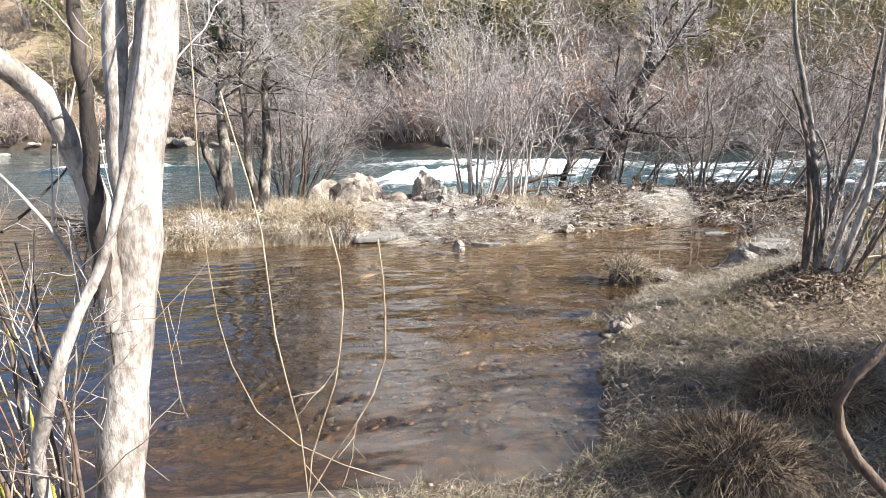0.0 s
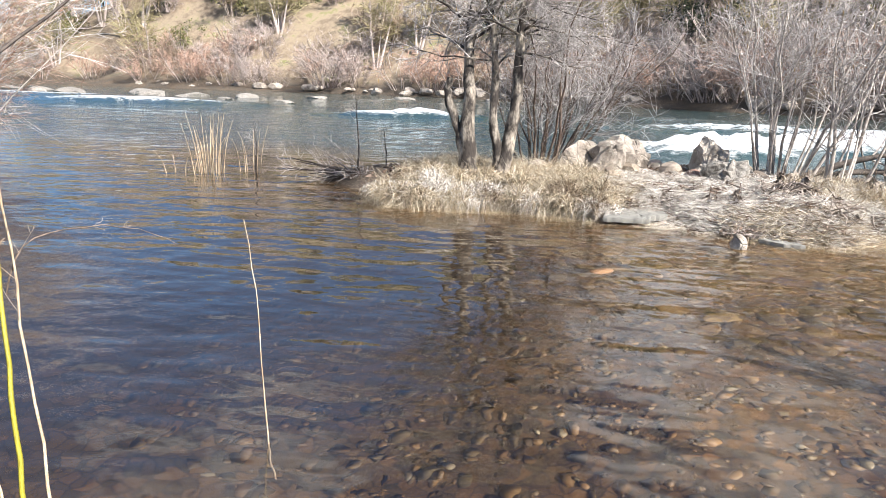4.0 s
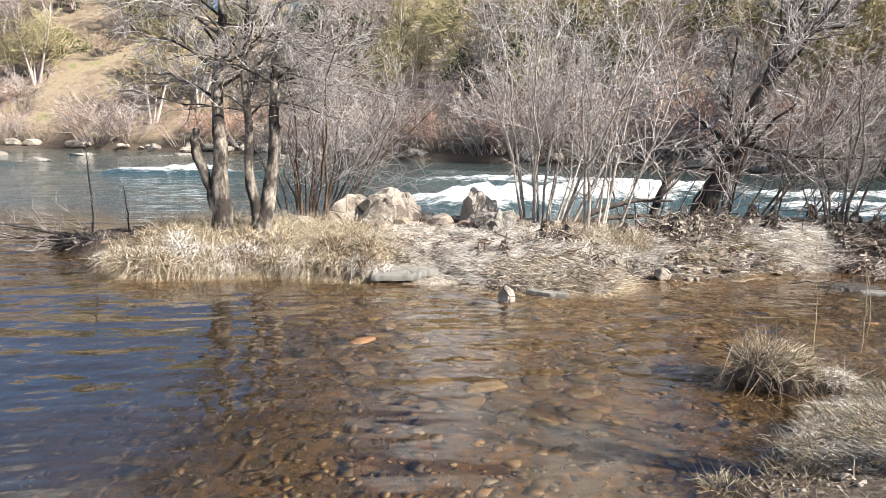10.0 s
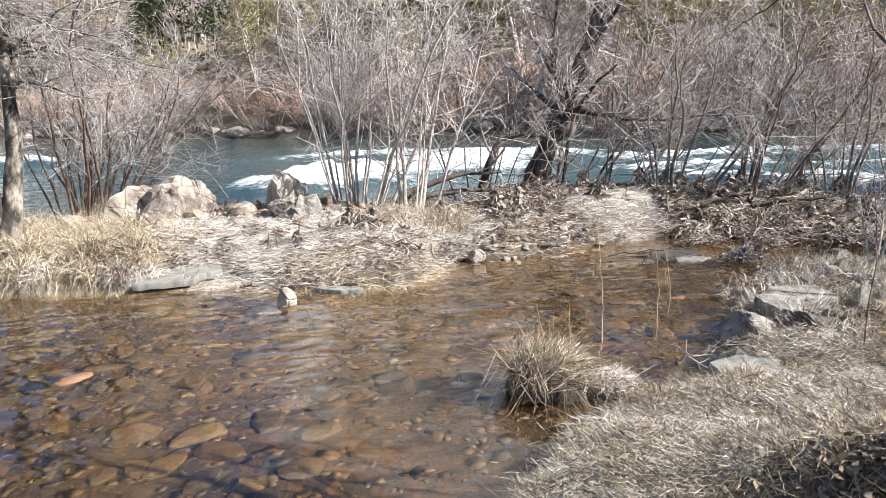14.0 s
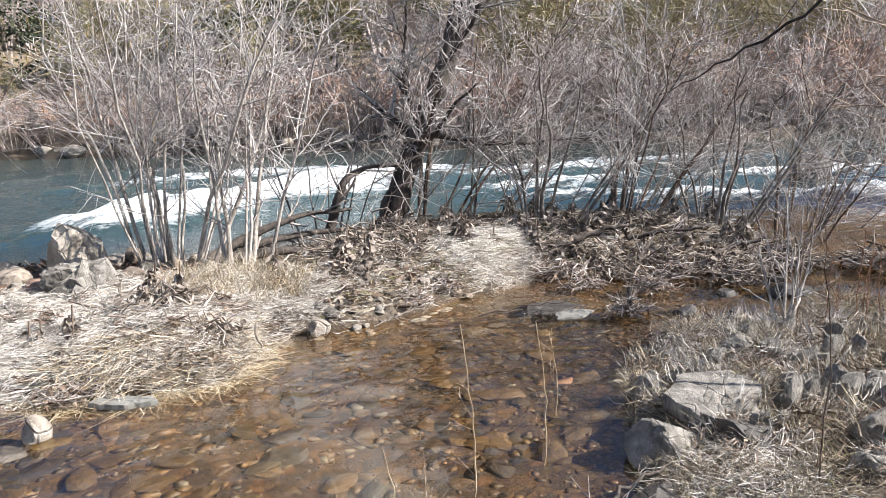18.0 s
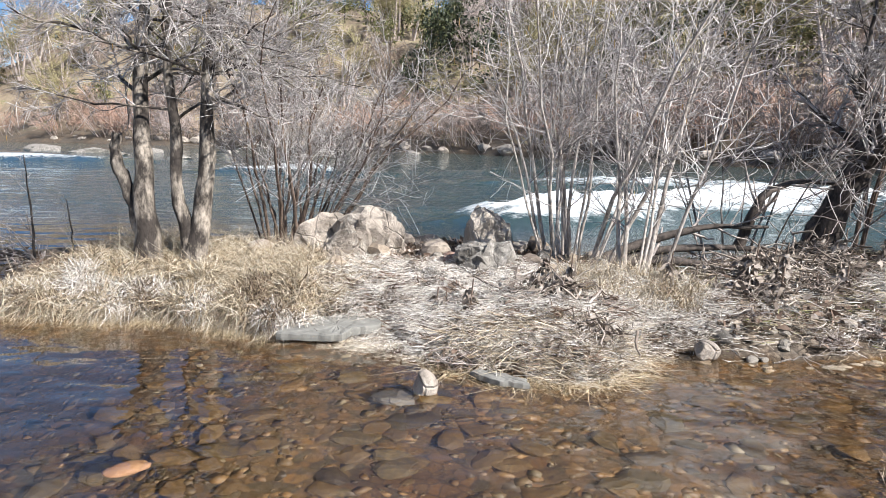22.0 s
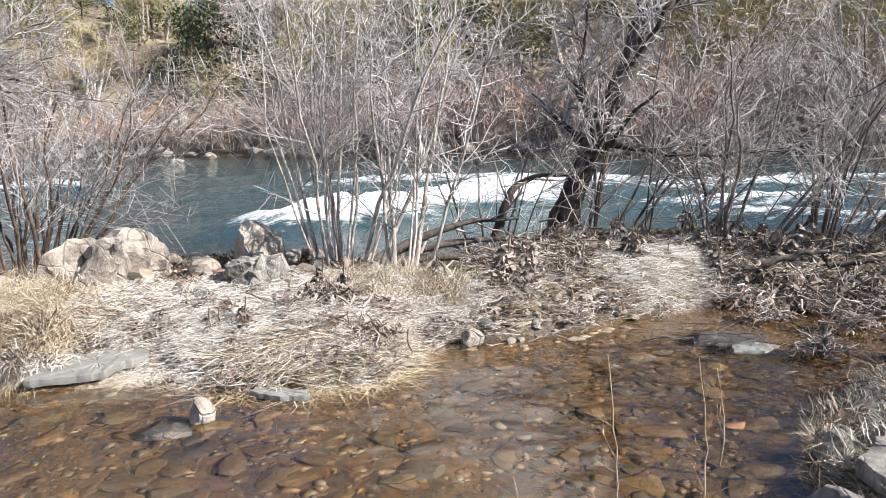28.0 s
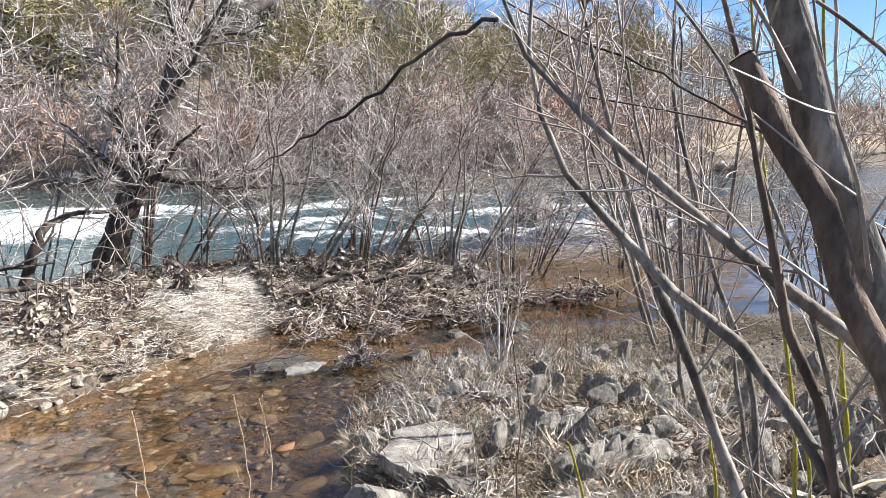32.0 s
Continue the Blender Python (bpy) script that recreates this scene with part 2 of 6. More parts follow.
    link(nt, b, "Normal", clear, "Normal")
    return m


BARK_PALE = bark("pale_alder_bark", (0.6, 0.55, 0.5), (0.27, 0.235, 0.205), (0.3, 0.27, 0.25), 8, 0.38, 0.58)
BARK_ALDER = bark("mossy_alder_bark", (0.43, 0.375, 0.31), (0.045, 0.036, 0.03), (0.22, 0.2, 0.17), 5.5, 0.46, 0.63)
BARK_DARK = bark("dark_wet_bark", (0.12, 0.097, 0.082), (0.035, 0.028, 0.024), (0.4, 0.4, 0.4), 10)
BARK_BROWN = bark("brown_bark", (0.24, 0.175, 0.135), (0.1, 0.07, 0.053), (0.4, 0.38, 0.35), 11)
BARK_SMOOTH = bark("smooth_grey_bark", (0.35, 0.315, 0.28), (0.12, 0.102, 0.088), (0.25, 0.23, 0.2), 10, 0.42, 0.62, 0.8)
CUT_WOOD = bark("cut_wood", (0.35, 0.28, 0.2), (0.16, 0.12, 0.09), (0.5, 0.45, 0.4), 30)
TWIG_GREY = islands("grey_twigs", [(0, (0.15, 0.135, 0.13)), (0.4, (0.38, 0.35, 0.34)), (0.75, (0.6, 0.57, 0.555)), (1, (0.78, 0.75, 0.73))], 0.6)
TWIG_DARK = islands("dark_twigs", [(0, (0.14, 0.115, 0.1)), (0.5, (0.36, 0.31, 0.285)), (1, (0.66, 0.61, 0.57))], 0.65)
TWIG_TAN = islands("tan_twigs", [(0, (0.22, 0.15, 0.105)), (0.5, (0.4, 0.3, 0.22)), (1, (0.58, 0.48, 0.38))], 0.7)
TWIG_RED = islands("red_twigs", [(0, (0.2, 0.085, 0.05)), (0.6, (0.36, 0.17, 0.1)), (1, (0.45, 0.26, 0.16))], 0.6)
TWIG_FAR = islands("far_scrub_twigs", [(0, (0.22, 0.175, 0.16)), (0.5, (0.45, 0.375, 0.345)), (1, (0.66, 0.58, 0.54))], 0.8)
TWIG_FAR_RED = islands("far_russet_twigs", [(0, (0.3, 0.18, 0.13)), (0.6, (0.48, 0.31, 0.24)), (1, (0.6, 0.44, 0.36))], 0.8)
TWIG_MOSSY = islands("mossy_oak_twigs", [(0, (0.2, 0.17, 0.085)), (0.5, (0.36, 0.315, 0.165)), (1, (0.5, 0.445, 0.27))], 0.8)
STRAW = islands("dry_sedge", [(0, (0.2, 0.145, 0.085)), (0.35, (0.44, 0.35, 0.23)), (0.75, (0.66, 0.58, 0.44)), (1, (0.8, 0.74, 0.63))], 0.75)
STRAW_PALE = islands("bleached_sedge", [(0, (0.34, 0.28, 0.22)), (0.18, (0.64, 0.58, 0.51)), (0.6, (0.82, 0.785, 0.73)), (1, (0.9, 0.885, 0.85))], 0.75)
STRAW_DULL = islands("matted_dead_grass", [(0, (0.17, 0.13, 0.09)), (0.45, (0.36, 0.3, 0.22)), (0.8, (0.55, 0.48, 0.375)), (0.96, (0.3, 0.29, 0.13)), (1, (0.28, 0.31, 0.1))], 0.8)
GREEN = islands("green_blades", [(0, (0.1, 0.13, 0.035)), (1, (0.22, 0.26, 0.08))], 0.6)
EVERGREEN = islands("evergreen_leaves", [(0, (0.025, 0.035, 0.018)), (0.6, (0.05, 0.065, 0.028)), (1, (0.1, 0.11, 0.04))], 0.6)
OLIVE = islands("olive_leaves", [(0, (0.09, 0.1, 0.035)), (0.6, (0.17, 0.17, 0.06)), (1, (0.26, 0.24, 0.1))], 0.65)
CATKIN = islands("ochre_catkins", [(0, (0.28, 0.17, 0.05)), (1, (0.5, 0.34, 0.12))], 0.8)
LITTER = islands("leaf_litter", [(0, (0.1, 0.07, 0.05)), (0.5, (0.22, 0.15, 0.11)), (0.85, (0.34, 0.26, 0.2)), (1, (0.48, 0.43, 0.38))], 0.85)
SILT = islands("silted_leaves", [(0, (0.09, 0.07, 0.058)), (0.5, (0.27, 0.225, 0.185)), (0.85, (0.45, 0.395, 0.345)), (1, (0.6, 0.55, 0.5))], 0.9)
RUST = islands("brown_dead_sedge", [(0, (0.06, 0.04, 0.025)), (0.5, (0.18, 0.125, 0.08)), (1, (0.4, 0.32, 0.23))], 0.85)
STALK_YELLOW = bark("yellow_green_shoot", (0.42, 0.38, 0.04), (0.26, 0.24, 0.03), (0.6, 0.5, 0.3), 25, 0.3, 0.7, 0.45)
STALK_PALE = bark("pale_dead_stalk", (0.6, 0.5, 0.36), (0.36, 0.26, 0.17), (0.6, 0.5, 0.4), 18)
ROCK_PALE = rocky("pale_boulder", [(0.3, (0.13, 0.108, 0.086)), (0.48, (0.37, 0.32, 0.27)), (0.7, (0.56, 0.5, 0.43))], 3.2, 2.6, 0.9, 0.12, (0.55, 0.5, 0.43))
ROCK_CLEFT = rocky("broken_pale_rock", [(0.3, (0.2, 0.165, 0.13)), (0.5, (0.45, 0.395, 0.335)), (0.7, (0.6, 0.54, 0.47))], 4.1, 3.1, 0.88, 0.08, (0.5, 0.46, 0.4))
ROCK_SCHIST = rocky("grey_schist", [(0.3, (0.075, 0.068, 0.059)), (0.5, (0.26, 0.24, 0.212)), (0.72, (0.46, 0.43, 0.385))], 5.5, 4.0, 0.8, 0.07, (0.43, 0.405, 0.365), (1.5, 1.5, 0.75))
ROCK_SLAB = rocky("weathered_slab", [(0.3, (0.14, 0.138, 0.125)), (0.7, (0.27, 0.265, 0.24))], 5, 1.5, 0.75, 0.012)
ROCK_DARK = rocky("dark_wet_rock", [(0.3, (0.03, 0.027, 0.025)), (0.7, (0.12, 0.105, 0.09))], 4, 4, 0.5, 0.03)
ROCK_RED = rocky("reddish_stone", [(0.3, (0.2, 0.12, 0.09)), (0.7, (0.36, 0.25, 0.2))], 6, 2, 0.8, 0.02)
ROCK_ORANGE = rocky("orange_stone", [(0.3, (0.17, 0.085, 0.04)), (0.7, (0.27, 0.15, 0.075))], 6, 2, 0.7, 0.01)
TONES_BED = [(0, (1, 0.8, 0.45)), (0.2, (1.05, 0.85, 0.47)), (0.4, (0.4, 0.32, 0.2)), (0.55, (0.8, 0.72, 0.4)), (0.7, (1.3, 1.0, 0.5)), (0.85, (0.5, 0.48, 0.36)), (0.96, (1.7, 1.5, 1.0))]
TONES = [(0, (1, 0.96, 0.9)), (0.2, (0.85, 0.74, 0.62)), (0.4, (0.55, 0.48, 0.42)), (0.55, (0.8, 0.79, 0.75)), (0.7, (1.15, 1.05, 0.95)), (0.85, (0.45, 0.44, 0.42))]
STONE_BED = rocky("silted_bed_stone", [(0.3, (0.022, 0.015, 0.005)), (0.7, (0.1, 0.066, 0.021))], 7, 1.5, 0.6, 0.01, None, (1, 1, 1), TONES_BED)
STONE_BANK = rocky("bank_stone", [(0.3, (0.22, 0.2, 0.18)), (0.7, (0.44, 0.41, 0.37))], 9, 2, 0.8, 0.012, None, (1, 1, 1), TONES)
PEBBLE_BED = islands("bed_pebbles", [(0, (0.028, 0.018, 0.008)), (0.3, (0.115, 0.06, 0.017)), (0.6, (0.045, 0.034, 0.015)), (0.85, (0.15, 0.082, 0.026)), (0.97, (0.11, 0.086, 0.05)), (1, (0.22, 0.18, 0.115))], 0.6, 14)
PEBBLE_BANK = islands("bank_pebbles", [(0, (0.12, 0.11, 0.1)), (0.4, (0.27, 0.25, 0.23)), (0.8, (0.4, 0.38, 0.35)), (1, (0.58, 0.56, 0.52))], 0.8, 14)
SOIL = ground_material()
WATER = water_material()

# ---------- mesh tools ----------
def mesh_of(name, verts, quads, tris, mat, smooth=True, attrs=None):
    me = bpy.data.meshes.new(name)
    verts = np.asarray(verts, np.float32).reshape(-1, 3)
    quads = np.asarray(quads, np.int32).reshape(-1, 4)
    tris = np.asarray(tris, np.int32).reshape(-1, 3)
    me.vertices.add(len(verts))
    me.vertices.foreach_set("co", verts.ravel())
    me.loops.add(4 * len(quads) + 3 * len(tris))
    me.loops.foreach_set("vertex_index", np.concatenate([quads.ravel(), tris.ravel()]))
    me.polygons.add(len(quads) + len(tris))
    me.polygons.foreach_set("loop_start", np.concatenate([np.arange(len(quads)) * 4, 4 * len(quads) + np.arange(len(tris)) * 3]).astype(np.int32))
    me.polygons.foreach_set("use_smooth", np.full(len(quads) + len(tris), smooth))
    me.materials.append(mat)
    me.update(calc_edges=True)
    for key, values in (attrs or {}).items():
        a = me.attributes.new(key, "FLOAT", "POINT")
        a.data.foreach_set("value", np.asarray(values, np.float32))
    return me


def child(name, me, parent, label="", at=None):
    ob = new(name, me)
    if parent is not None:
        ob.parent = parent
    if at is not None:
        ob.matrix_basis = at
    return tagged(ob, label)


def thing(name, x, y, z, label, category, group="", kind=""):
    ob = new(name)
    ob.empty_display_size = 0.1
    ob.location = (x, y, z)
    return tagged(ob, label, category, group, kind)


# value noise on arrays, for the shape of the land
HASH = np.random.RandomState(11).rand(256, 256)


def vnoise(x, y):
    xi, yi = np.floor(x).astype(int), np.floor(y).astype(int)
    fx, fy = x - xi, y - yi
    fx, fy = fx * fx * (3 - 2 * fx), fy * fy * (3 - 2 * fy)
    a, b = HASH[xi % 256, yi % 256], HASH[(xi + 1) % 256, yi % 256]
    c, d = HASH[xi % 256, (yi + 1) % 256], HASH[(xi + 1) % 256, (yi + 1) % 256]
    return (a * (1 - fx) + b * fx) * (1 - fy) + (c * (1 - fx) + d * fx) * fy


def fbm(x, y, octaves=4):
    s, amp = 0.0, 0.5
    for k in range(octaves):
        s = s + amp * (vnoise(x * 2 ** k + 17 * k, y * 2 ** k + 5 * k) - 0.5)
        amp *= 0.5
    return s


def unit(v):
    return v / np.maximum(np.linalg.norm(v, axis=-1, keepdims=True), 1e-9)


def tubes(P, R, sides):
    """Verts and quads of M tapered tubes: P (M, N, 3) midlines, R (M, N) radii."""
    M, N, _ = P.shape
    if sides == 2:  # far twigs: a strip
        T = unit(P[:, -1:] - P[:, :1])
        w = unit(np.cross(T, np.array([0.31, -0.87, 0.2]))) * R[:, :, None]
        verts = np.stack([P - w, P + w], 2).reshape(-1, 3)
        i = np.arange(M * N * 2).reshape(M, N, 2)
        return verts, np.stack([i[:, :-1, 0], i[:, :-1, 1], i[:, 1:, 1], i[:, 1:, 0]], -1).reshape(-1, 4)
    T = np.empty_like(P)
    T[:, 1:-1] = P[:, 2:] - P[:, :-2]
    T[:, 0], T[:, -1] = P[:, 1] - P[:, 0], P[:, -1] - P[:, -2]
    T = unit(T)
    ref = np.where(np.abs(T[:, :1, 2:3]) > 0.8, np.array([1.0, 0.13, 0]), np.array([0.11, 0.07, 1.0]))
    U = unit(np.cross(T, np.broadcast_to(ref, T.shape)))
    V = np.cross(T, U)
    a = np.arange(sides) * 2 * np.pi / sides
    ring = U[:, :, None] * np.cos(a)[:, None] + V[:, :, None] * np.sin(a)[:, None]
    verts = (P[:, :, None] + ring * R[:, :, None, None]).reshape(-1, 3)
    i = np.arange(M * N * sides).reshape(M, N, sides)
    j = np.roll(i, -1, axis=2)
    quads = np.stack([i[:, :-1], j[:, :-1], j[:, 1:], i[:, 1:]], -1).reshape(-1, 4)
    return verts, quads


def tube_mesh(name, groups, mat):
    """groups: (P, R, sides) sets, joined in one mesh."""
    vs, qs, n = [], [], 0
    for P, R, sides in groups:
        v, q = tubes(P, R, sides)
        vs.append(v)
        qs.append(q + n)
        n += len(v)
    return mesh_of(name, np.concatenate(vs), np.concatenate(qs), [], mat)


def curve_of(points, n, rng=None, wob=0.0):
    """A polyline through a few points, smoothed to n points (1, n, 3)."""
    p = np.asarray(points, float)
    s = np.r_[0, np.cumsum(np.linalg.norm(np.diff(p, axis=0), axis=1))]
    u = np.linspace(0, s[-1], n)
    out = np.stack([np.interp(u, s, p[:, k]) for k in range(3)], -1)
    for _ in range(2):
        out[1:-1] = 0.25 * out[:-2] + 0.5 * out[1:-1] + 0.25 * out[2:]
    if wob and rng is not None:
        out[1:-1] += rng.normal(0, wob, (n - 2, 3))
    return out[None]


def grow(P, R, count, ratio, spread, rng, n=5, start=0.25, lift=0.15, wob=0.06, thin=0.55, keep=0.35, least=0.0):
    """Children of M midlines: count on each, at an angle of about spread degrees, bending up by lift."""
    M, N, _ = P.shape
    size = np.linalg.norm(np.diff(P, axis=1), axis=2).sum(1)
    par = np.repeat(np.arange(M), count)
    t = start + (1 - start) * rng.rand(M * count) ** 0.85
    f = t * (N - 1)
    i = np.minimum(f.astype(int), N - 2)
    w = (f - i)[:, None]
    base = P[par, i] * (1 - w) + P[par, i + 1] * w
    tang = unit(P[par, i + 1] - P[par, i])
    rad = R[par, i] * (1 - w[:, 0]) + R[par, i + 1] * w[:, 0]
    side = unit(np.cross(tang, rng.normal(size=(M * count, 3))))
    ang = np.radians(spread) * (0.6 + 0.8 * rng.rand(M * count))[:, None]
    way = unit(tang * np.cos(ang) + side * np.sin(ang))
    ln = size[par] * ratio * (1.15 - 0.75 * t) * (0.55 + 0.8 * rng.rand(M * count))
    s = np.linspace(0, 1, n)[None, :, None]
    C = base[:, None] + way[:, None] * s * ln[:, None, None]
    C[:, :, 2] += lift * ln[:, None] * s[:, :, 0] ** 2
    jit = rng.normal(size=(M * count, n, 3)) * wob * ln[:, None, None] * s
    C = C + np.cumsum(jit, axis=1) * 0.5
    r0 = np.maximum(rad * thin, least)
    Q = r0[:, None] * (1 - (1 - keep) * np.linspace(0, 1, n)[None])
    return C, Q


def blades(base, way, length, width, droop, rng, mat, name, curl=0.25):
    """Grass: each blade a bent strip of one quad and a tip."""
    M = len(base)
    way = unit(way)
    side = unit(np.cross(way, rng.normal(size=(M, 3))))
    mid = base + way * (length * 0.55)[:, None] + rng.normal(size=(M, 3)) * (length * curl * 0.2)[:, None]
    tip = base + way * length[:, None] + rng.normal(size=(M, 3)) * (length * curl)[:, None]
    mid[:, 2] -= droop * length * 0.2
    tip[:, 2] -= droop * length
    w = side * (width * 0.5)[:, None]
    verts = np.stack([base - w, base + w, mid + w * 0.9, mid - w * 0.9, tip], 1).reshape(-1, 3)
    k = np.arange(M)[:, None] * 5
    return mesh_of(name, verts, k + np.array([[0, 1, 2, 3]]), k + np.array([[3, 2, 4]]), mat)


def ball(sub):
    bm = bmesh.new()
    bmesh.ops.create_icosphere(bm, subdivisions=sub, radius=1)
    v = np.array([p.co[:] for p in bm.verts])
    f = np.array([[p.index for p in q.verts] for q in bm.faces])
    bm.free()
    return v, f


BALL1, BALL2, BALL4 = ball(1), ball(2), ball(4)


def stone_mesh(name, sx, sy, sz, seed, mat, lump=0.3, facets=9, ballv=None, smooth=False, grain=0.03, cut=0.55):
    """A broken stone: a ball cut by planes, with lumps and grain."""
    v, f = ballv or BALL4
    rng = np.random.RandomState(seed)
    v = v.copy()
    for _ in range(facets):
        n = unit(rng.normal(size=3))
        d = cut + 0.35 * rng.rand()
        over = np.maximum(v @ n - d, 0)
        v -= over[:, None] * n
    off = rng.rand(3) * 50
    nz = fbm(v[:, 0] * 1.6 + off[0] + v[:, 2], v[:, 1] * 1.6 + off[1] - v[:, 2] * 0.7, 4)
    fine = fbm(v[:, 0] * 6 + off[1] + 3 * v[:, 2], v[:, 1] * 6 + off[2] + 2 * v[:, 2], 3)
    v *= (1 + lump * nz + grain * 4 * fine)[:, None]
    v *= (sx, sy, sz)
    return mesh_of(name, v, [], f, mat, smooth)


def scatter_stones(name, xy, z, size, flat, rng, mat, ballv=None):
    """Many pebbles in one mesh."""
    v, f = ballv or BALL1
    M, K = len(xy), len(v)
    a = rng.rand(M) * 6.283
    s = np.stack([size, size * (0.55 + 0.45 * rng.rand(M)), size * flat], 1)
    w = v[None] * (1 + 0.25 * rng.normal(size=(M, K, 1))).clip(0.6, 1.4) * s[:, None]
    x = w[..., 0] * np.cos(a)[:, None] - w[..., 1] * np.sin(a)[:, None]
    y = w[..., 0] * np.sin(a)[:, None] + w[..., 1] * np.cos(a)[:, None]
    out = np.stack([x + xy[:, :1], y + xy[:, 1:], w[..., 2] + np.asarray(z)[:, None]], -1)
    tris = (f[None] + (np.arange(M) * K)[:, None, None]).reshape(-1, 3)
    return mesh_of(name, out.reshape(-1, 3), [], tris, mat, True)

# ---------- land and water ----------
NEAR_BANK = [(-90, -70), (-40, -22), (-16, -9), (-9, -5.6), (-6.4, -3.1), (-5.7, -2.1), (-4.7, -1.75), (-3.5, -1.95), (-2.7, -2.15), (-2.2, -1.9), (-1.75, -0.95),
             (-1.3, -0.03), (-0.97, 0.6), (-0.6, 0.75), (-0.12, 1.38), (0.2, 1.55), (0.6, 1.75), (1.26, 1.86), (1.6, 2.2), (1.9, 2.7), (2.3, 3.3), (2.82, 3.85),
             (3.8, 4.15), (4.4, 3.8), (5.4, 3.9), (7.2, 3.0), (9.5, 1.4), (13, -2), (22, -12), (60, -50), (60, -90), (-90, -90)]
ISLAND = [(-7.7, 8.3), (-7.0, 7.4), (-6.1, 6.5), (-5.8, 6.05), (-5.0, 5.95), (-4.1, 6.15), (-2.9, 5.8), (-2.0, 6.0), (-1.4, 5.3), (-0.8, 5.02), (-0.15, 5.05), (0.45, 5.85),
          (1.25, 5.65), (2.2, 5.9), (2.9, 6.2), (3.7, 6.7), (4.5, 6.6), (5.6, 6.3), (6.6, 6.0), (7.5, 6.1), (7.9, 6.8), (7.4, 7.9), (6.6, 9.0), (5.8, 9.7),
          (4.6, 10.2), (3.0, 10.4), (1.9, 9.6), (1.35, 8.3), (0.95, 8.4), (0.45, 9.3), (-0.4, 10.1), (-1.4, 10.3), (-2.6, 10.1), (-4.2, 9.6), (-5.6, 8.9), (-6.8, 8.8)]
LEFT_BANK = [(-90, -14), (-45, -3), (-31.6, 0), (-27, 3.0), (-21.2, 3.9), (-17.4, 4.4), (-16.0, 6.2), (-16.2, 8.2), (-18.5, 11.2), (-24, 16), (-45, 26), (-90, 40)]
FAR_SHORE = [(-600, 210), (-200, 120), (-90, 98), (-50, 90), (-28, 84), (-6, 70), (7, 58), (16, 48.5), (26, 40.5), (38, 31.5), (58, 21), (100, 6), (300, -50), (900, -220)]


def inside(px, py, poly):
    hit = np.zeros(px.shape, bool)
    for (x0, y0), (x1, y1) in zip(poly, poly[1:] + poly[:1]):
        if y0 != y1:
            hit ^= ((y0 > py) != (y1 > py)) & (px < (x1 - x0) * (py - y0) / (y1 - y0) + x0)
    return hit


def edge_distance(px, py, line):
    best = np.full(px.shape, 1e9)
    for (x0, y0), (x1, y1) in zip(line[:-1], line[1:]):
        dx, dy = x1 - x0, y1 - y0
        t = np.clip(((px - x0) * dx + (py - y0) * dy) / (dx * dx + dy * dy), 0, 1)
        best = np.minimum(best, np.hypot(px - x0 - t * dx, py - y0 - t * dy))
    return best


def depth_in(px, py, poly):
    """Metres inside a polygon; negative outside."""
    d = edge_distance(px, py, poly + poly[:1])
    return np.where(inside(px, py, poly), d, -d)


def land(px, py):
    """Height of the ground over the pond's level."""
    px, py = np.asarray(px, float), np.asarray(py, float)
    wob = 0.16 * fbm(px * 1.7, py * 1.7, 3)
    a = depth_in(px, py, NEAR_BANK) + wob
    b = depth_in(px, py, ISLAND) + wob * 1.3
    c = depth_in(px, py, LEFT_BANK) + wob * 3
    shore = np.interp(px, [p[0] for p in FAR_SHORE], [p[1] for p in FAR_SHORE])
    d = (py - shore) * 0.8 + 2.5 * fbm(px * 0.12, py * 0.12, 3)
    rough = 0.09 * fbm(px * 2.3 + 9, py * 2.3, 4)
    za = 0.3 * (1 - np.exp(-np.maximum(a, 0) / 0.8)) + np.clip((a - 2.5) * 0.05, 0, 4) + 0.26 * np.exp(-((px - 0.7) ** 2 + (py + 0.15) ** 2) / 0.4)
    zb = 0.42 * (1 - np.exp(-np.maximum(b, 0) / 0.55)) + 0.12 * np.exp(-((px - 3.3) ** 2 + (py - 6.9) ** 2) / 0.4)
    zc = 0.35 * (1 - np.exp(-np.maximum(c, 0) / 0.6)) + np.clip(c * 0.03, 0, 1.5)
    ridge = np.interp(px, [-400, -150, -118, -98, -75, -40, 10, 30, 80, 300], [9, 13, 18, 26, 34, 32, 18, 15, 12, 9])
    rise = np.clip(d - 5, 0, None)
    zd = 0.9 * (1 - np.exp(-np.maximum(d, 0) / 1.5)) + ridge * (1 - np.exp(-rise / 20)) + 3.5 * fbm(px * 0.05, py * 0.05, 4) * np.clip(rise / 12, 0, 1)
    top = np.maximum.reduce([np.where(a > 0, za, -9), np.where(b > 0, zb, -9), np.where(c > 0, zc, -9), np.where(d > 0, zd, -9)])
    out = np.minimum.reduce([np.maximum(-a, 0), np.maximum(-b, 0), np.maximum(-c, 0) * 0.8, np.maximum(-d, 0)])
    bed = -0.05 - 0.2 * (1 - np.exp(-out / 0.7)) - 0.06 * np.clip(out - 1.2, 0, 12) + 0.5 * rough
    bed = bed - 0.55 * np.clip((-2.5 - px) / 1.9, 0, 1) * np.clip(out / 0.9, 0, 1)
    river = np.clip((py - 9.2 + 0.15 * px) / 3.0, 0, 1) * (px > -40)
    bed = bed - 0.9 * river * np.clip(out / 1.2, 0, 1)
    return np.where(top > -5, top + rough * np.clip(np.maximum.reduce([a, b, c, d]) / 0.3, 0.25, 1), bed)


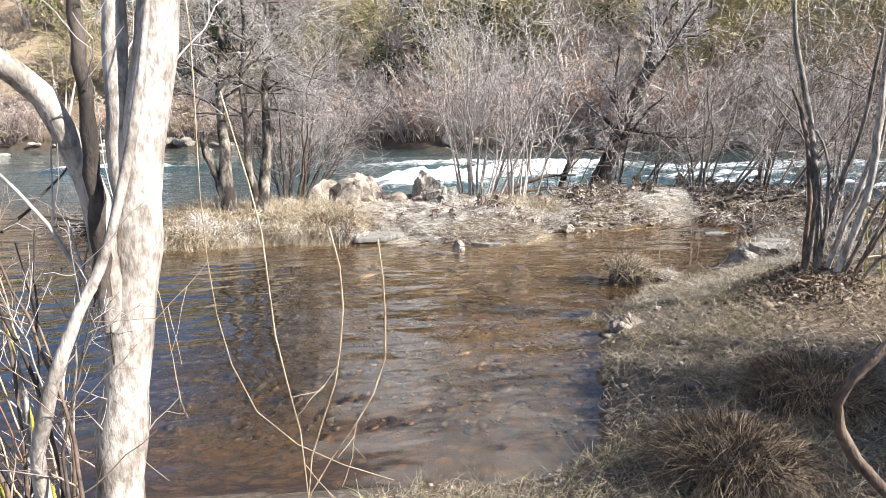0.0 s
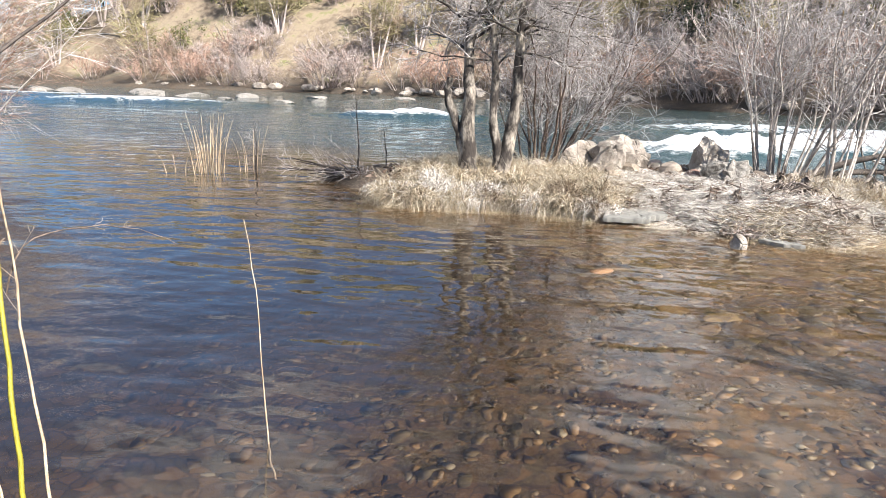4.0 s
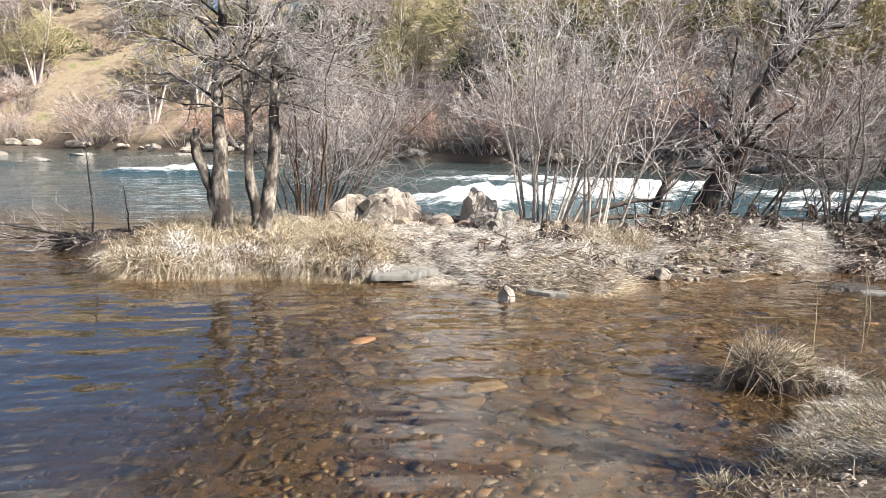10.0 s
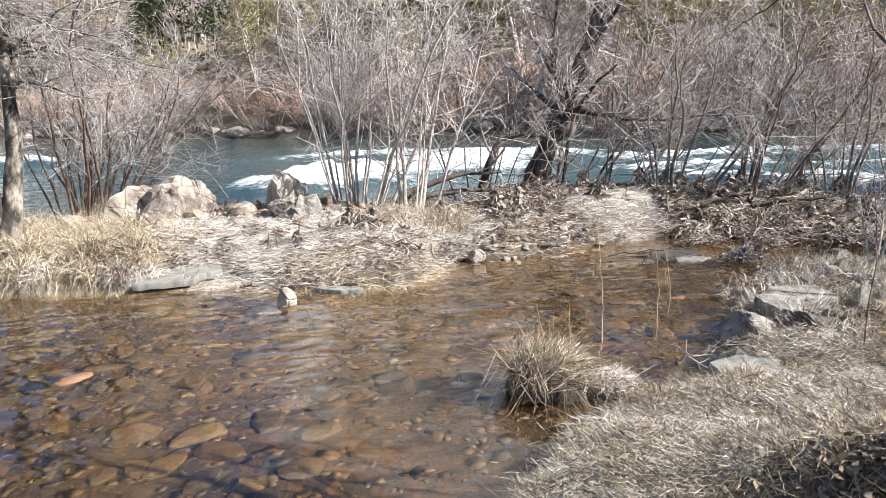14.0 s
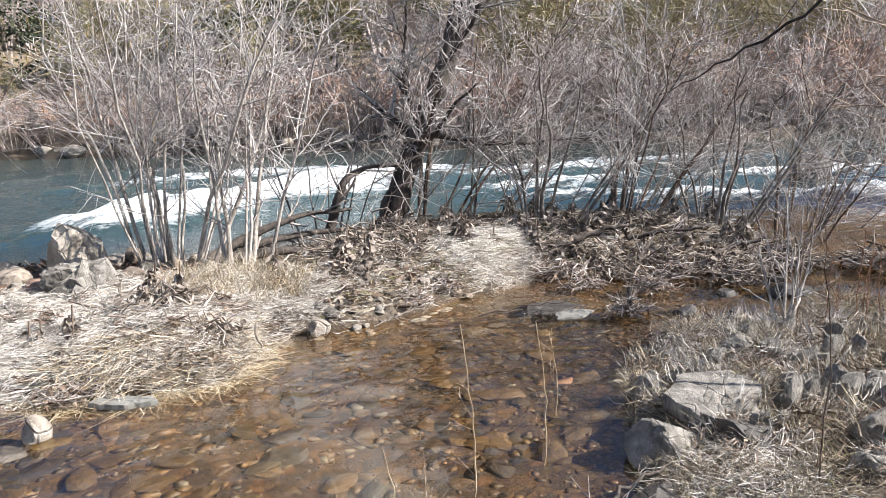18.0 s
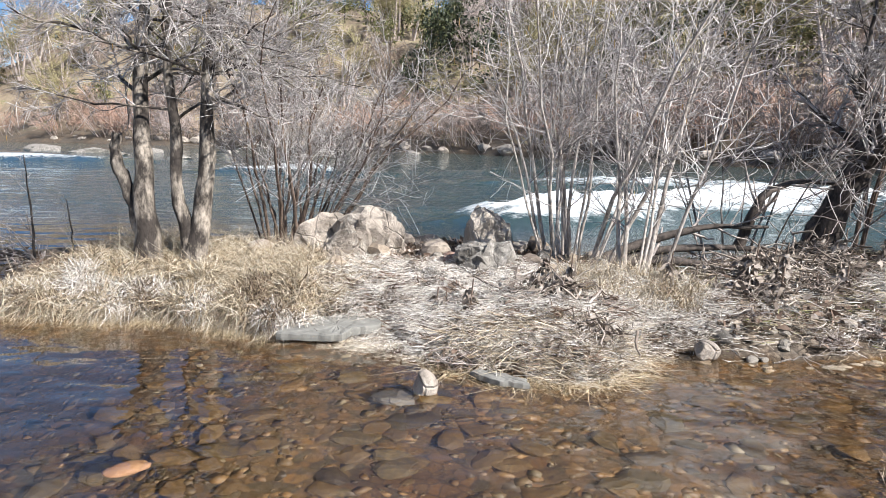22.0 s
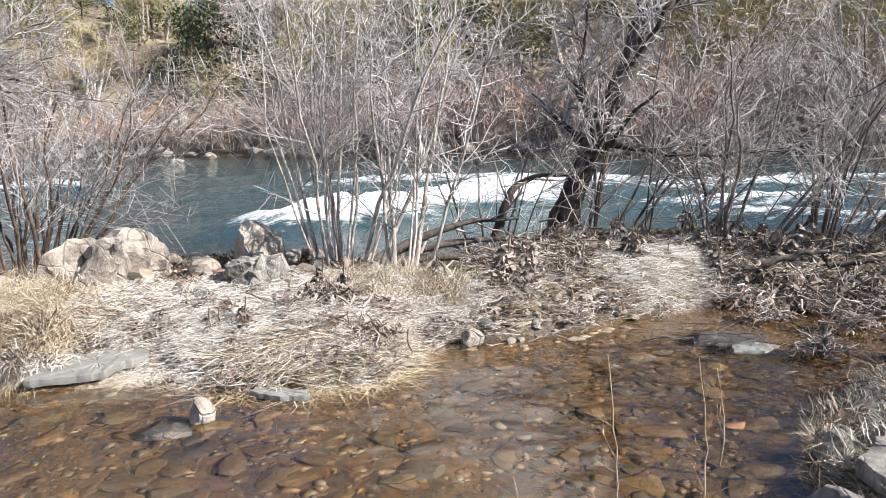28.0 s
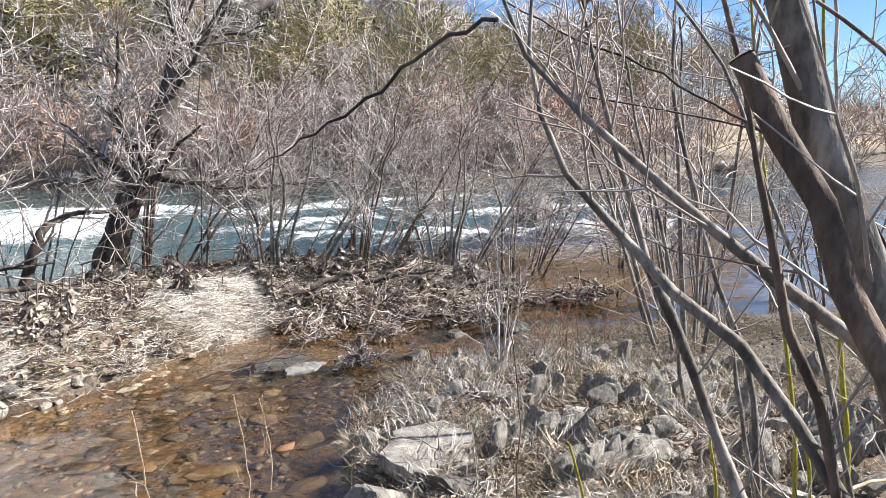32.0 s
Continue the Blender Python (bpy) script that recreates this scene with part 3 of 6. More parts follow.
def spaced(lo, hi, step, far, growth=1.12):
    """Even steps from lo to hi, and wider ones beyond, out to far on both sides."""
    mid = list(np.arange(lo, hi + 1e-6, step))
    up, s = [], step
    while hi + sum(up) < far:
        s *= growth
        up.append(s)
    more = hi + np.cumsum(up)
    less = lo - np.cumsum(up)
    return np.array(list(less[::-1]) + mid + list(more))


def sheet(xs, ys):
    X, Y = np.meshgrid(xs, ys)
    nx, ny = len(xs), len(ys)
    i = np.arange(nx * ny).reshape(ny, nx)
    quads = np.stack([i[:-1, :-1], i[:-1, 1:], i[1:, 1:], i[1:, :-1]], -1).reshape(-1, 4)
    return X.ravel(), Y.ravel(), quads


gx, gy, gq = sheet(spaced(-9, 9, 0.12, 900), spaced(-5, 11.5, 0.12, 900))
ground = tagged(new("ground", mesh_of("ground", np.stack([gx, gy, land(gx, gy)], 1), gq, [], SOIL)), "gravel and dry-grass river banks with a brown silted bed", "ground", kind="structure")


def rapids(px, py):
    """0..1: how much the water breaks there."""
    f = np.zeros_like(px)
    for cx, cy, rx, ry, turn, s in ((0.2, 15.6, 2.6, 1.5, 25, 1.0), (3.4, 18, 4.8, 1.9, 15, 0.85), (7.5, 22.5, 6, 2.8, 10, 0.74), (4, 27.5, 7, 2.6, 0, 0.64), (13, 19.5, 6, 1.6, -10, 0.64), (10, 15, 4.5, 1.2, -12, 0.66), (17, 12.5, 6, 1.2, -30, 0.66),
                                 (18, 20, 9, 1.8, -18, 0.58), (-12, 31, 5, 0.9, 4, 0.7), (-32, 38, 10, 1.2, 12, 0.7), (-20, 55, 7, 1.2, 0, 0.7), (-47, 46, 10, 1.4, 20, 0.7), (2, 36, 8, 1.0, 0, 0.5), (9, 12.2, 3, 0.9, -20, 0.58), (11, 10, 3.5, 0.7, -25, 0.62), (14, 8, 4, 0.8, -35, 0.62)):
        a = math.radians(turn)
        u = ((px - cx) * math.cos(a) + (py - cy) * math.sin(a)) / rx
        v = (-(px - cx) * math.sin(a) + (py - cy) * math.cos(a)) / ry
        f = np.maximum(f, s * np.exp(-(u ** 2 + v ** 2) ** 1.3))
    return f


wx, wy, wq = sheet(spaced(-8, 14, 0.16, 700, 1.08), spaced(-4, 26, 0.16, 500, 1.08))
foam = rapids(wx, wy)
ground_z = land(wx, wy)
fast = np.clip((wy - 9.5 + 0.12 * wx + 1.5 * fbm(wx * 0.3, wy * 0.3, 2)) / 5, 0, 1) * np.clip((wy - 4) / 4, 0, 1)
deep = np.clip((-ground_z - 0.42) / 0.6, 0, 0.97)
wz = foam * (0.7 * fbm(wx * 0.9, wy * 1.6, 4) + 0.3 * fbm(wx * 3.1, wy * 3.7, 3) + 0.55 * np.clip(foam * 1.4, 0, 1)) + 0.05 * fast * fbm(wx * 0.8, wy * 1.5, 3) * np.clip(wy / 8 - 1, 0, 1)
water = tagged(new("water", mesh_of("water", np.stack([wx, wy, wz], 1), wq, [], WATER, True, {"deep": deep, "foam": foam, "fast": fast})),
               "clear brown pool joining a green river with white rapids", "water", kind="structure")
water.visible_shadow = False

# ---------- plants ----------
def rise_at(x, y):
    return float(land(np.array([x]), np.array([y]))[0])


def stem_set(rng, count, height, spread, radius, n=8, lean=(0, 0), ring=0.12, bend=0.12, wob=0.02):
    """Stems that fan out of one stool: (P, R)."""
    a = rng.rand(count) * 6.283
    rr = np.sqrt(rng.rand(count))
    h = height * (0.6 + 0.45 * rng.rand(count))
    out = np.tan(np.radians(spread)) * rr
    s = np.linspace(0, 1, n)
    base = np.stack([np.cos(a) * ring * rr, np.sin(a) * ring * rr, np.full(count, -0.08)], 1)
    P = base[:, None] + np.zeros((count, n, 3))
    P[:, :, 0] += (np.cos(a) * out + lean[0])[:, None] * h[:, None] * (s + bend * s * s * (rng.rand(count)[:, None] - 0.5) * 4)
    P[:, :, 1] += (np.sin(a) * out + lean[1])[:, None] * h[:, None] * (s + bend * s * s * (rng.rand(count)[:, None] - 0.5) * 4)
    P[:, :, 2] += h[:, None] * s
    P += np.cumsum(rng.normal(0, wob, P.shape) * s[None, :, None], axis=1) * (height / 3)
    R = (radius * (0.5 + 0.6 * rng.rand(count)))[:, None] * (1 - 0.82 * s)[None]
    return P, R


def each_tube(name, P, R, sides, mat):
    return [tube_mesh(name, [(P[k:k + 1], R[k:k + 1], sides)], mat) for k in range(len(P))]


def shrub_meshes(seed, count, height, spread, radius, stem_mat, twig_mat, kids=(9, 6), ratio=(0.42, 0.45), least=0.005, lean=(0, 0), ring=0.12, lift=0.12, sides=7, start=0.22, angle=(50, 55), wob=0.02, split=True, fine=(6, 4, 4, 3), third=0):
    """Meshes of a many-stemmed shrub: its stems (one by one, or joined where far off), its crown of twigs, and the twigs' midlines."""
    rng = np.random.RandomState(seed)
    P, R = stem_set(rng, count, height, spread, radius, 9 if split else 5, lean, ring, wob=wob)
    C1, R1 = grow(P, R, kids[0], ratio[0], angle[0], rng, fine[0], start, lift, 0.13, 0.36, 0.35, least * 1.3)
    C2, R2 = grow(C1, R1, kids[1], ratio[1], angle[1], rng, fine[1], 0.15, lift * 0.4, 0.12, 0.6, 0.6, least)
    stems = each_tube("stem", P, R, sides, stem_mat) if split else [tube_mesh("branchwork", [(P, R, sides)], stem_mat)]
    parts = [(C1, R1, fine[2]), (C2, R2, fine[3])]
    if third:
        parts.append((*grow(C2, R2, third, 0.5, 45, rng, 3, 0.15, 0.1, 0.08, 0.7, 0.6, least * 0.9), 3))
    return stems, tube_mesh("crown", parts, twig_mat), C2


def shrub(name, x, y, meshes, label, category, group="", z=None, turn=0, size=1.0, twig_label=""):
    ob = thing(name, x, y, rise_at(x, y) if z is None else z, label, category, group)
    ob.rotation_euler = (0, 0, radians(turn))
    ob.scale = (size, size, size)
    for me in meshes[0]:
        child(me.name.split(".")[0], me, ob)
    child("crown", meshes[1], ob, twig_label)
    return ob


def catkins(tips, rng, count, mat, size=0.05):
    """Hanging catkins at some twig ends."""
    ends = tips[rng.choice(len(tips), count), -1]
    s = np.linspace(0, 1, 4)
    P = ends[:, None] + np.zeros((count, 4, 3))
    P[:, :, 2] -= s[None] * size * (0.8 + 0.6 * rng.rand(count))[:, None]
    R = np.full((count, 4), 0.004) * np.array([0.5, 1, 1, 0.4])
    return tube_mesh("catkins", [(P, R, 4)], mat)


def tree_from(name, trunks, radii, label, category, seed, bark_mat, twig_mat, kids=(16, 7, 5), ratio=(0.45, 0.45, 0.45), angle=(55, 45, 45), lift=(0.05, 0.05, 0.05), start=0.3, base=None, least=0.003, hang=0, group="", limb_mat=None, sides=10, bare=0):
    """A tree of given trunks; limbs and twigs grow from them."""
    rng = np.random.RandomState(seed)
    x, y, z = base or trunks[0][0]
    ob = thing(name, x, y, z, label, category, group)
    off = np.array([x, y, z])
    sets = []
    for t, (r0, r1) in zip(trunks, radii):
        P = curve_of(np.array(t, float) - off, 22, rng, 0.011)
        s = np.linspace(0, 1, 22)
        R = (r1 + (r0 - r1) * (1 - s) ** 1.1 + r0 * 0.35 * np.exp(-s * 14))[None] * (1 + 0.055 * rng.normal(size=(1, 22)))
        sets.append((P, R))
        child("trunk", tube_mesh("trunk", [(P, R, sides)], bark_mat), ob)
    P, R = np.concatenate([p for p, _ in sets[bare:]]), np.concatenate([r for _, r in sets[bare:]])
    C1, R1 = grow(P, R, kids[0], ratio[0], angle[0], rng, 9, start, lift[0], 0.05, 0.33, 0.25, least * 1.8)
    C2, R2 = grow(C1, R1, kids[1], ratio[1], angle[1], rng, 6, 0.2, lift[1], 0.07, 0.55, 0.4, least * 1.2)
    C3, R3 = grow(C2, R2, kids[2], ratio[2], angle[2], rng, 4, 0.15, lift[2], 0.08, 0.6, 0.5, least)
    for me in each_tube("limb", C1, R1, 6, limb_mat or bark_mat):
        child("limb", me, ob)
    child("crown", tube_mesh("crown", [(C2, R2, 4), (C3, R3, 3)], twig_mat), ob)
    if hang:
        child("catkin_cluster", catkins(C3, rng, hang, CATKIN), ob, "ochre hanging catkins")["kind"] = "stuff"
    return ob


def poly_patch(rng, poly, count, margin=0.0, dense=None):
    """Random points in a polygon."""
    p = np.array(poly)
    lo, hi = p.min(0), p.max(0)
    got = np.zeros((0, 2))
    while len(got) < count:
        q = lo + (hi - lo) * rng.rand(count * 3, 2)
        k = inside(q[:, 0], q[:, 1], poly)
        if dense is not None:
            k &= rng.rand(len(q)) < dense(q[:, 0], q[:, 1])
        got = np.concatenate([got, q[k]])
    return got[:count]


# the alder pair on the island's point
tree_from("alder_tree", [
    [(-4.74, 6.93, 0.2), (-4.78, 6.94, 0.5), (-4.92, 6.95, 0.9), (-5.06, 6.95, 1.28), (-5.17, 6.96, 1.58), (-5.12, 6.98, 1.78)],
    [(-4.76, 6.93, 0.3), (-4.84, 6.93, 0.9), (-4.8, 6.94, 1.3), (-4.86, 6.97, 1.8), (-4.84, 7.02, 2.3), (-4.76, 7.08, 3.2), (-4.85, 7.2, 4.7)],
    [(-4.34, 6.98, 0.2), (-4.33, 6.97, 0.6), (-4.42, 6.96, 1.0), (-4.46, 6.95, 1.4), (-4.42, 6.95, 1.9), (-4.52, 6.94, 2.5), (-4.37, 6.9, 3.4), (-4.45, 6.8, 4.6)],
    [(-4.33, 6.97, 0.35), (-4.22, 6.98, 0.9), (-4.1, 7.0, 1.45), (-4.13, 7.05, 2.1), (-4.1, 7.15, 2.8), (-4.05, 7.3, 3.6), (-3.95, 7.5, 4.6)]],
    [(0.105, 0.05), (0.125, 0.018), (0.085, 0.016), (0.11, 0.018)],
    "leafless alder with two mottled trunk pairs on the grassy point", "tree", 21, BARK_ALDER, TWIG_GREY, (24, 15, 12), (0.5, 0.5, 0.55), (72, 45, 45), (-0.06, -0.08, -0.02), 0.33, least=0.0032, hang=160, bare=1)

# shrubs on the island
m = shrub_meshes(31, 28, 2.9, 30, 0.026, BARK_BROWN, TWIG_GREY, (11, 9), lean=(0.12, -0.05), wob=0.1, least=0.0038, ring=0.5)
shrub("willow_shrub", -3.75, 8.45, m, "many-stemmed leafless willow shrub behind the alder", "shrub")
m = shrub_meshes(32, 17, 4.6, 22, 0.028, BARK_PALE, TWIG_GREY, (15, 12), (0.32, 0.5), lean=(0.06, -0.02), ring=0.4, start=0.2, wob=0.085, least=0.003)
s = shrub("willow_clump", -0.15, 8.0, m, "clump of pale upright willow stems with catkins on the shore", "shrub")
child("catkin_cluster", catkins(m[2], np.random.RandomState(3), 170, CATKIN, 0.07), s, "ochre catkins")["kind"] = "stuff"
m = shrub_meshes(33, 6, 3.6, 12, 0.03, BARK_PALE, TWIG_GREY, (14, 10), (0.3, 0.45), lean=(0.12, -0.06), ring=0.22, start=0.2, wob=0.03)
shrub("willow_clump", 0.5, 7.15, m, "clump of pale willow stems at the grassy edge", "shrub")

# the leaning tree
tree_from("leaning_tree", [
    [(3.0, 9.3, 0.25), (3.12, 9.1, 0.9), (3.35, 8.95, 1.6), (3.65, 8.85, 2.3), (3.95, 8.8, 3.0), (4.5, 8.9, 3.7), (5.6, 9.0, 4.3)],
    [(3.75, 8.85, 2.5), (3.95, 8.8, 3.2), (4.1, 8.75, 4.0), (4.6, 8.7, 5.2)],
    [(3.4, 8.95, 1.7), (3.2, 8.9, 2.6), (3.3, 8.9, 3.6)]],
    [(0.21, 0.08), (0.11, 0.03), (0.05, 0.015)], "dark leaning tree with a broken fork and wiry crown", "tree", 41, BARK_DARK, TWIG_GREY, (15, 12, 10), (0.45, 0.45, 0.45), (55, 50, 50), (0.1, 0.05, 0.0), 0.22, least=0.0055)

# thicket along the outer shore
thick = [shrub_meshes(50 + k, 8, 3.2, 34, (0.016, 0.028, 0.02, 0.034)[k], BARK_BROWN if k == 1 else BARK_SMOOTH, TWIG_GREY if k % 3 else TWIG_DARK, (11, 8), (0.38, 0.5), lean=(0.26, -0.08), ring=0.55, start=0.1, least=0.0042, wob=0.07) for k in range(4)]
rng = np.random.RandomState(5)
for k, (x, y) in enumerate(((2.2, 9.2), (3.9, 9.7), (4.6, 9.3), (4.95, 7.9), (5.4, 8.6), (6.2, 7.6), (6.7, 8.3), (7.2, 6.8), (7.9, 7.5), (8.5, 6.5), (9.4, 7.0), (10.4, 5.6))):
    shrub("thicket_willow", x, y, thick[k % 4], "tangle of slanting dark willow stems on the shore", "shrub", "thicket along the shore", turn=rng.uniform(-25, 25), size=rng.uniform(0.85, 1.2))

# willows on the walker's bank
m = shrub_meshes(62, 9, 3.6, 20, 0.024, BARK_SMOOTH, TWIG_TAN, (9, 6), (0.38, 0.42), lean=(0.08, 0.05), ring=0.3, wob=0.03)
shrub("bank_willow", 5.3, 2.2, m, "grey willow with many stems beside the rock ledges", "shrub")
m = shrub_meshes(63, 6, 3.4, 22, 0.018, BARK_SMOOTH, TWIG_GREY, (9, 6), (0.38, 0.42), lean=(0.05, 0.03), ring=0.3, wob=0.03)
for x, y, t in ((6.5, 3.0, 10), (8.4, 1.0, 80), (8.8, 2.6, 200), (9.8, 0.6, 40), (11, -1.5, 250), (8.4, 3.4, 20), (9.2, 2.0, 310)):
    shrub("bank_willow", x, y, m, "leafless willow among dry grass on the bank", "shrub", "willows on the bank", turn=t)
# taller growth added behind the walker, never in view, to shade the path
m = shrub_meshes(64, 11, 5.2, 20, 0.055, BARK_SMOOTH, TWIG_GREY, (15, 11), (0.38, 0.45), ring=0.4, least=0.007, wob=0.04)
for x, y, t in ((1.7, -4.5, 200), (3.0, -5.3, 250), (1.2, -5.3, 310), (2.2, -4.9, 60), (4.4, -6.4, 90), (2.9, -4.3, 20), (1.9, -3.8, 110), (1.5, -3.6, 280), (2.4, -3.9, 160)):
    shrub("bank_willow", x, y, m, "unseen tall leafless willow added to shade the bank", "shrub", "tall willows on the bank", turn=t, size=0.7)

# far woods: shared plants, set over the slopes
far_scrub = [shrub_meshes(80 + k, 16, 4.0, 38, 0.05, TWIG_FAR, (TWIG_FAR, TWIG_FAR_RED, TWIG_TAN)[k], (7, 6), (0.45, 0.55), least=0.02, ring=1.2, sides=3, wob=0.05, split=False, fine=(4, 2, 2, 2), angle=(45, 50)) for k in range(3)]
far_tree = [shrub_meshes(90 + k, 4, 8.5, 20, 0.16, TWIG_FAR, (TWIG_MOSSY, TWIG_FAR)[k], (14, 13), (0.45, 0.5), least=0.028, ring=0.4, sides=5, angle=(52, 50), wob=0.05, split=False, fine=(4, 2, 2, 2)) for k in range(2)]


def leafy(seed, height, width, mat, count=1000, leaf=0.26):
    """Evergreen crown: many small leaf clumps in lobes on a trunk."""
    rng = np.random.RandomState(seed)
    lobes = rng.normal(size=(26, 3)) * (width * 0.33, width * 0.33, height * 0.2) + (0, 0, height * 0.6)
    at = lobes[rng.randint(0, 26, count)] + rng.normal(size=(count, 3)) * width * 0.1
    mesh = blades(at, rng.normal(size=(count, 3)), leaf * (1 + rng.rand(count)), leaf * (0.7 + rng.rand(count) * 0.6), 0.2, rng, mat, "crown")
    trunk = tube_mesh("trunk", [(curve_of([(0, 0, -0.3), (0.1, 0, height * 0.4), (0, 0.1, height * 0.8)], 8), np.linspace(0.22, 0.05, 8)[None], 6)], BARK_DARK)
    return trunk, mesh


far_leaf = [leafy(1, 9, 6, EVERGREEN), leafy(2, 7, 6, OLIVE)]
rng = np.random.RandomState(77)
shore_x, shore_y = [p[0] for p in FAR_SHORE], [p[1] for p in FAR_SHORE]


def far_spot(reach):
    """A place on the far slope."""
    az = rng.uniform(-64, 62)
    for far in np.arange(20, 220, 1.0):
        x, y = far * math.sin(radians(az)), far * math.cos(radians(az))
        if y > np.interp(x, shore_x, shore_y) + 2:
            far += reach
            return far * math.sin(radians(az)), far * math.cos(radians(az))
    return 0, 120


for k in range(240):
    x, y = far_spot(0.3 + abs(rng.normal(0, 4)) + (rng.rand() < 0.4) * rng.uniform(4, 40))
    near = y - np.interp(x, shore_x, shore_y)
    kind = 1 if rng.rand() < 0.4 and near < 9 else (0 if rng.rand() < 0.65 else 2)
    shrub("scrub_bush", x, y, far_scrub[kind], ("grey-brown leafless scrub on the far bank", "russet leafless scrub at the far shore", "tan leafless scrub on the far bank")[kind], "bush", "scrub on the far bank", turn=rng.uniform(0, 360), size=rng.uniform(0.75, 1.6))
for k in range(250):
    x, y = far_spot(rng.uniform(5, 64))
    shrub("hillside_tree", x, y, far_tree[int(rng.rand() < 0.3)], "leafless mossy oak on the far hillside", "tree", "trees on the far hillside", turn=rng.uniform(0, 360), size=rng.uniform(0.8, 1.5))
for k in range(100):
    x, y = far_spot(rng.uniform(8, 60))
    kind = int(rng.rand() < 0.6)
    ob = thing("evergreen_tree", x, y, rise_at(x, y), ("dark evergreen tree on the far hillside", "olive-green broadleaf tree on the far hillside")[kind], "tree", "evergreens on the far hillside")
    ob.rotation_euler, ob.scale = (0, 0, rng.uniform(0, 6)), (rng.uniform(0.6, 1.1),) * 3
    child("trunk", far_leaf[kind][0], ob)
    child("crown", far_leaf[kind][1], ob)

for k in range(90):
    az, far = radians(rng.uniform(34, 80)), rng.uniform(35, 110)
    x, y = far * math.sin(az), far * math.cos(az)
    if y > np.interp(x, shore_x, shore_y) + 1:
        if k % 3:
            shrub("scrub_bush", x, y, far_scrub[k % 3], "leafless scrub on the downstream bank", "bush", "scrub on the far bank", turn=k * 77, size=rng.uniform(0.8, 1.4))
        else:
            shrub("hillside_tree", x, y, far_tree[k % 2], "leafless mossy oak on the far hillside", "tree", "trees on the far hillside", turn=k * 50, size=rng.uniform(0.8, 1.3))
for k in range(34):
    az = radians(rng.uniform(-58, -36))
    far = rng.uniform(118, 190)
    x, y = far * math.sin(az), far * math.cos(az)
    if y > np.interp(x, shore_x, shore_y) + 4:
        shrub("hillside_tree", x, y, far_tree[k % 2], "leafless mossy oak on the far hillside", "tree", "trees on the far hillside", turn=k * 50, size=rng.uniform(0.9, 1.5))

# the scrubby bank beyond the pool
left_scrub = [shrub_meshes(100 + k, 26, 3.5, 46, (0.018, 0.014, 0.011)[k], (TWIG_DARK, TWIG_TAN, TWIG_RED)[k], (TWIG_GREY, TWIG_TAN, TWIG_FAR_RED)[k], (10, 9), (0.42, 0.5), least=0.0042, ring=0.9, sides=4, split=False, fine=(5, 4, 3, 2), start=0.1, wob=0.11, lift=0.02) for k in range(3)]
rng = np.random.RandomState(9)
spots = poly_patch(rng, LEFT_BANK, 900)
spots = spots[(spots[:, 0] > -44) & (spots[:, 0] < -16.3) & (spots[:, 1] < 22)]
edge = [(-16.5, 6.6), (-16.6, 8.0), (-16.9, 9.0), (-17.2, 5.6), (-16.9, 7.0), (-18.2, 5.4), (-19.6, 5.0), (-21, 5.0), (-22.6, 4.9), (-24.5, 4.4), (-26.6, 4.0), (-28.5, 2.6), (-31, 1.4), (-17.6, 8.4), (-19, 10), (-18.3, 7.4), (-20, 7.2), (-22, 7)]
for k, (x, y) in enumerate(edge + [tuple(p) for p in spots[:26]]):
    kind = (1, 0, 2, 1, 0, 2, 1, 0, 1)[k % 9]
    shrub("waterside_bush", x, y, left_scrub[kind], ("silver-grey leafless scrub at the water's edge", "grey-tan leafless scrub at the water's edge", "russet-stemmed leafless scrub at the water's edge")[kind], "bush", "scrub beyond the pool", turn=rng.uniform(0, 360), size=rng.uniform(0.8, 1.4))
m = shrub_meshes(93, 5, 6.2, 22, 0.09, BARK_SMOOTH, TWIG_GREY, (12, 10), (0.42, 0.5), least=0.009, ring=0.5, sides=5, wob=0.05, split=False, fine=(5, 4, 3, 2))
for x, y in ((-18.6, 7.0), (-20.5, 8.6), (-21.5, 6.4), (-24, 7.2), (-26, 9), (-23, 12), (-28, 6.2), (-31, 8), (-33, 5), (-36, 12), (-29, 15), (-40, 7)):
    shrub("bare_tree", x, y, m, "tall leafless tree behind the scrub", "tree", "trees beyond the pool", turn=x * 40, size=0.95)

# ---------- rocks ----------
def rock(name, x, y, z, sx, sy, sz, seed, mat, label, turn=0, tilt=(0, 0), group="", lump=0.35, facets=10, smooth=False, ballv=None):
    ob = tagged(new(name, stone_mesh(name, sx, sy, sz, seed, mat, lump, facets, ballv, smooth)), label, "rock" if max(sx, sy) > 0.2 else "stone", group)
    ob.matrix_basis = pose(x, y, z, tilt[0], tilt[1], turn)
    return ob


rock("boulder", -3.25, 8.0, 0.3, 0.4, 0.35, 0.25, 9, ROCK_PALE, "low pale boulder beside a larger one", 50)
rock("boulder", -1.95, 8.5, 0.28, 0.34, 0.3, 0.3, 4, ROCK_PALE, "broken pale boulder on the shore", -20)
rock("boulder", -0.72, 9.15, 0.2, 0.26, 0.28, 0.24, 61, ROCK_SCHIST, "dark broken boulder on the river's edge", 70)
rock("red_stone", -1.5, 7.25, 0.44, 0.13, 0.12, 0.13, 7, ROCK_RED, "rounded reddish stone on bleached straw", 0, smooth=True, facets=4)
rock("white_stone", -3.8, 7.6, 0.46, 0.17, 0.13, 0.11, 12, ROCK_PALE, "smooth whitish stone near the alder", 20, smooth=True, facets=3)
rock("boulder", -0.3, 8.45, 0.36, 0.27, 0.2, 0.14, 13, ROCK_SCHIST, "flat grey stone behind the willow stems", 0)
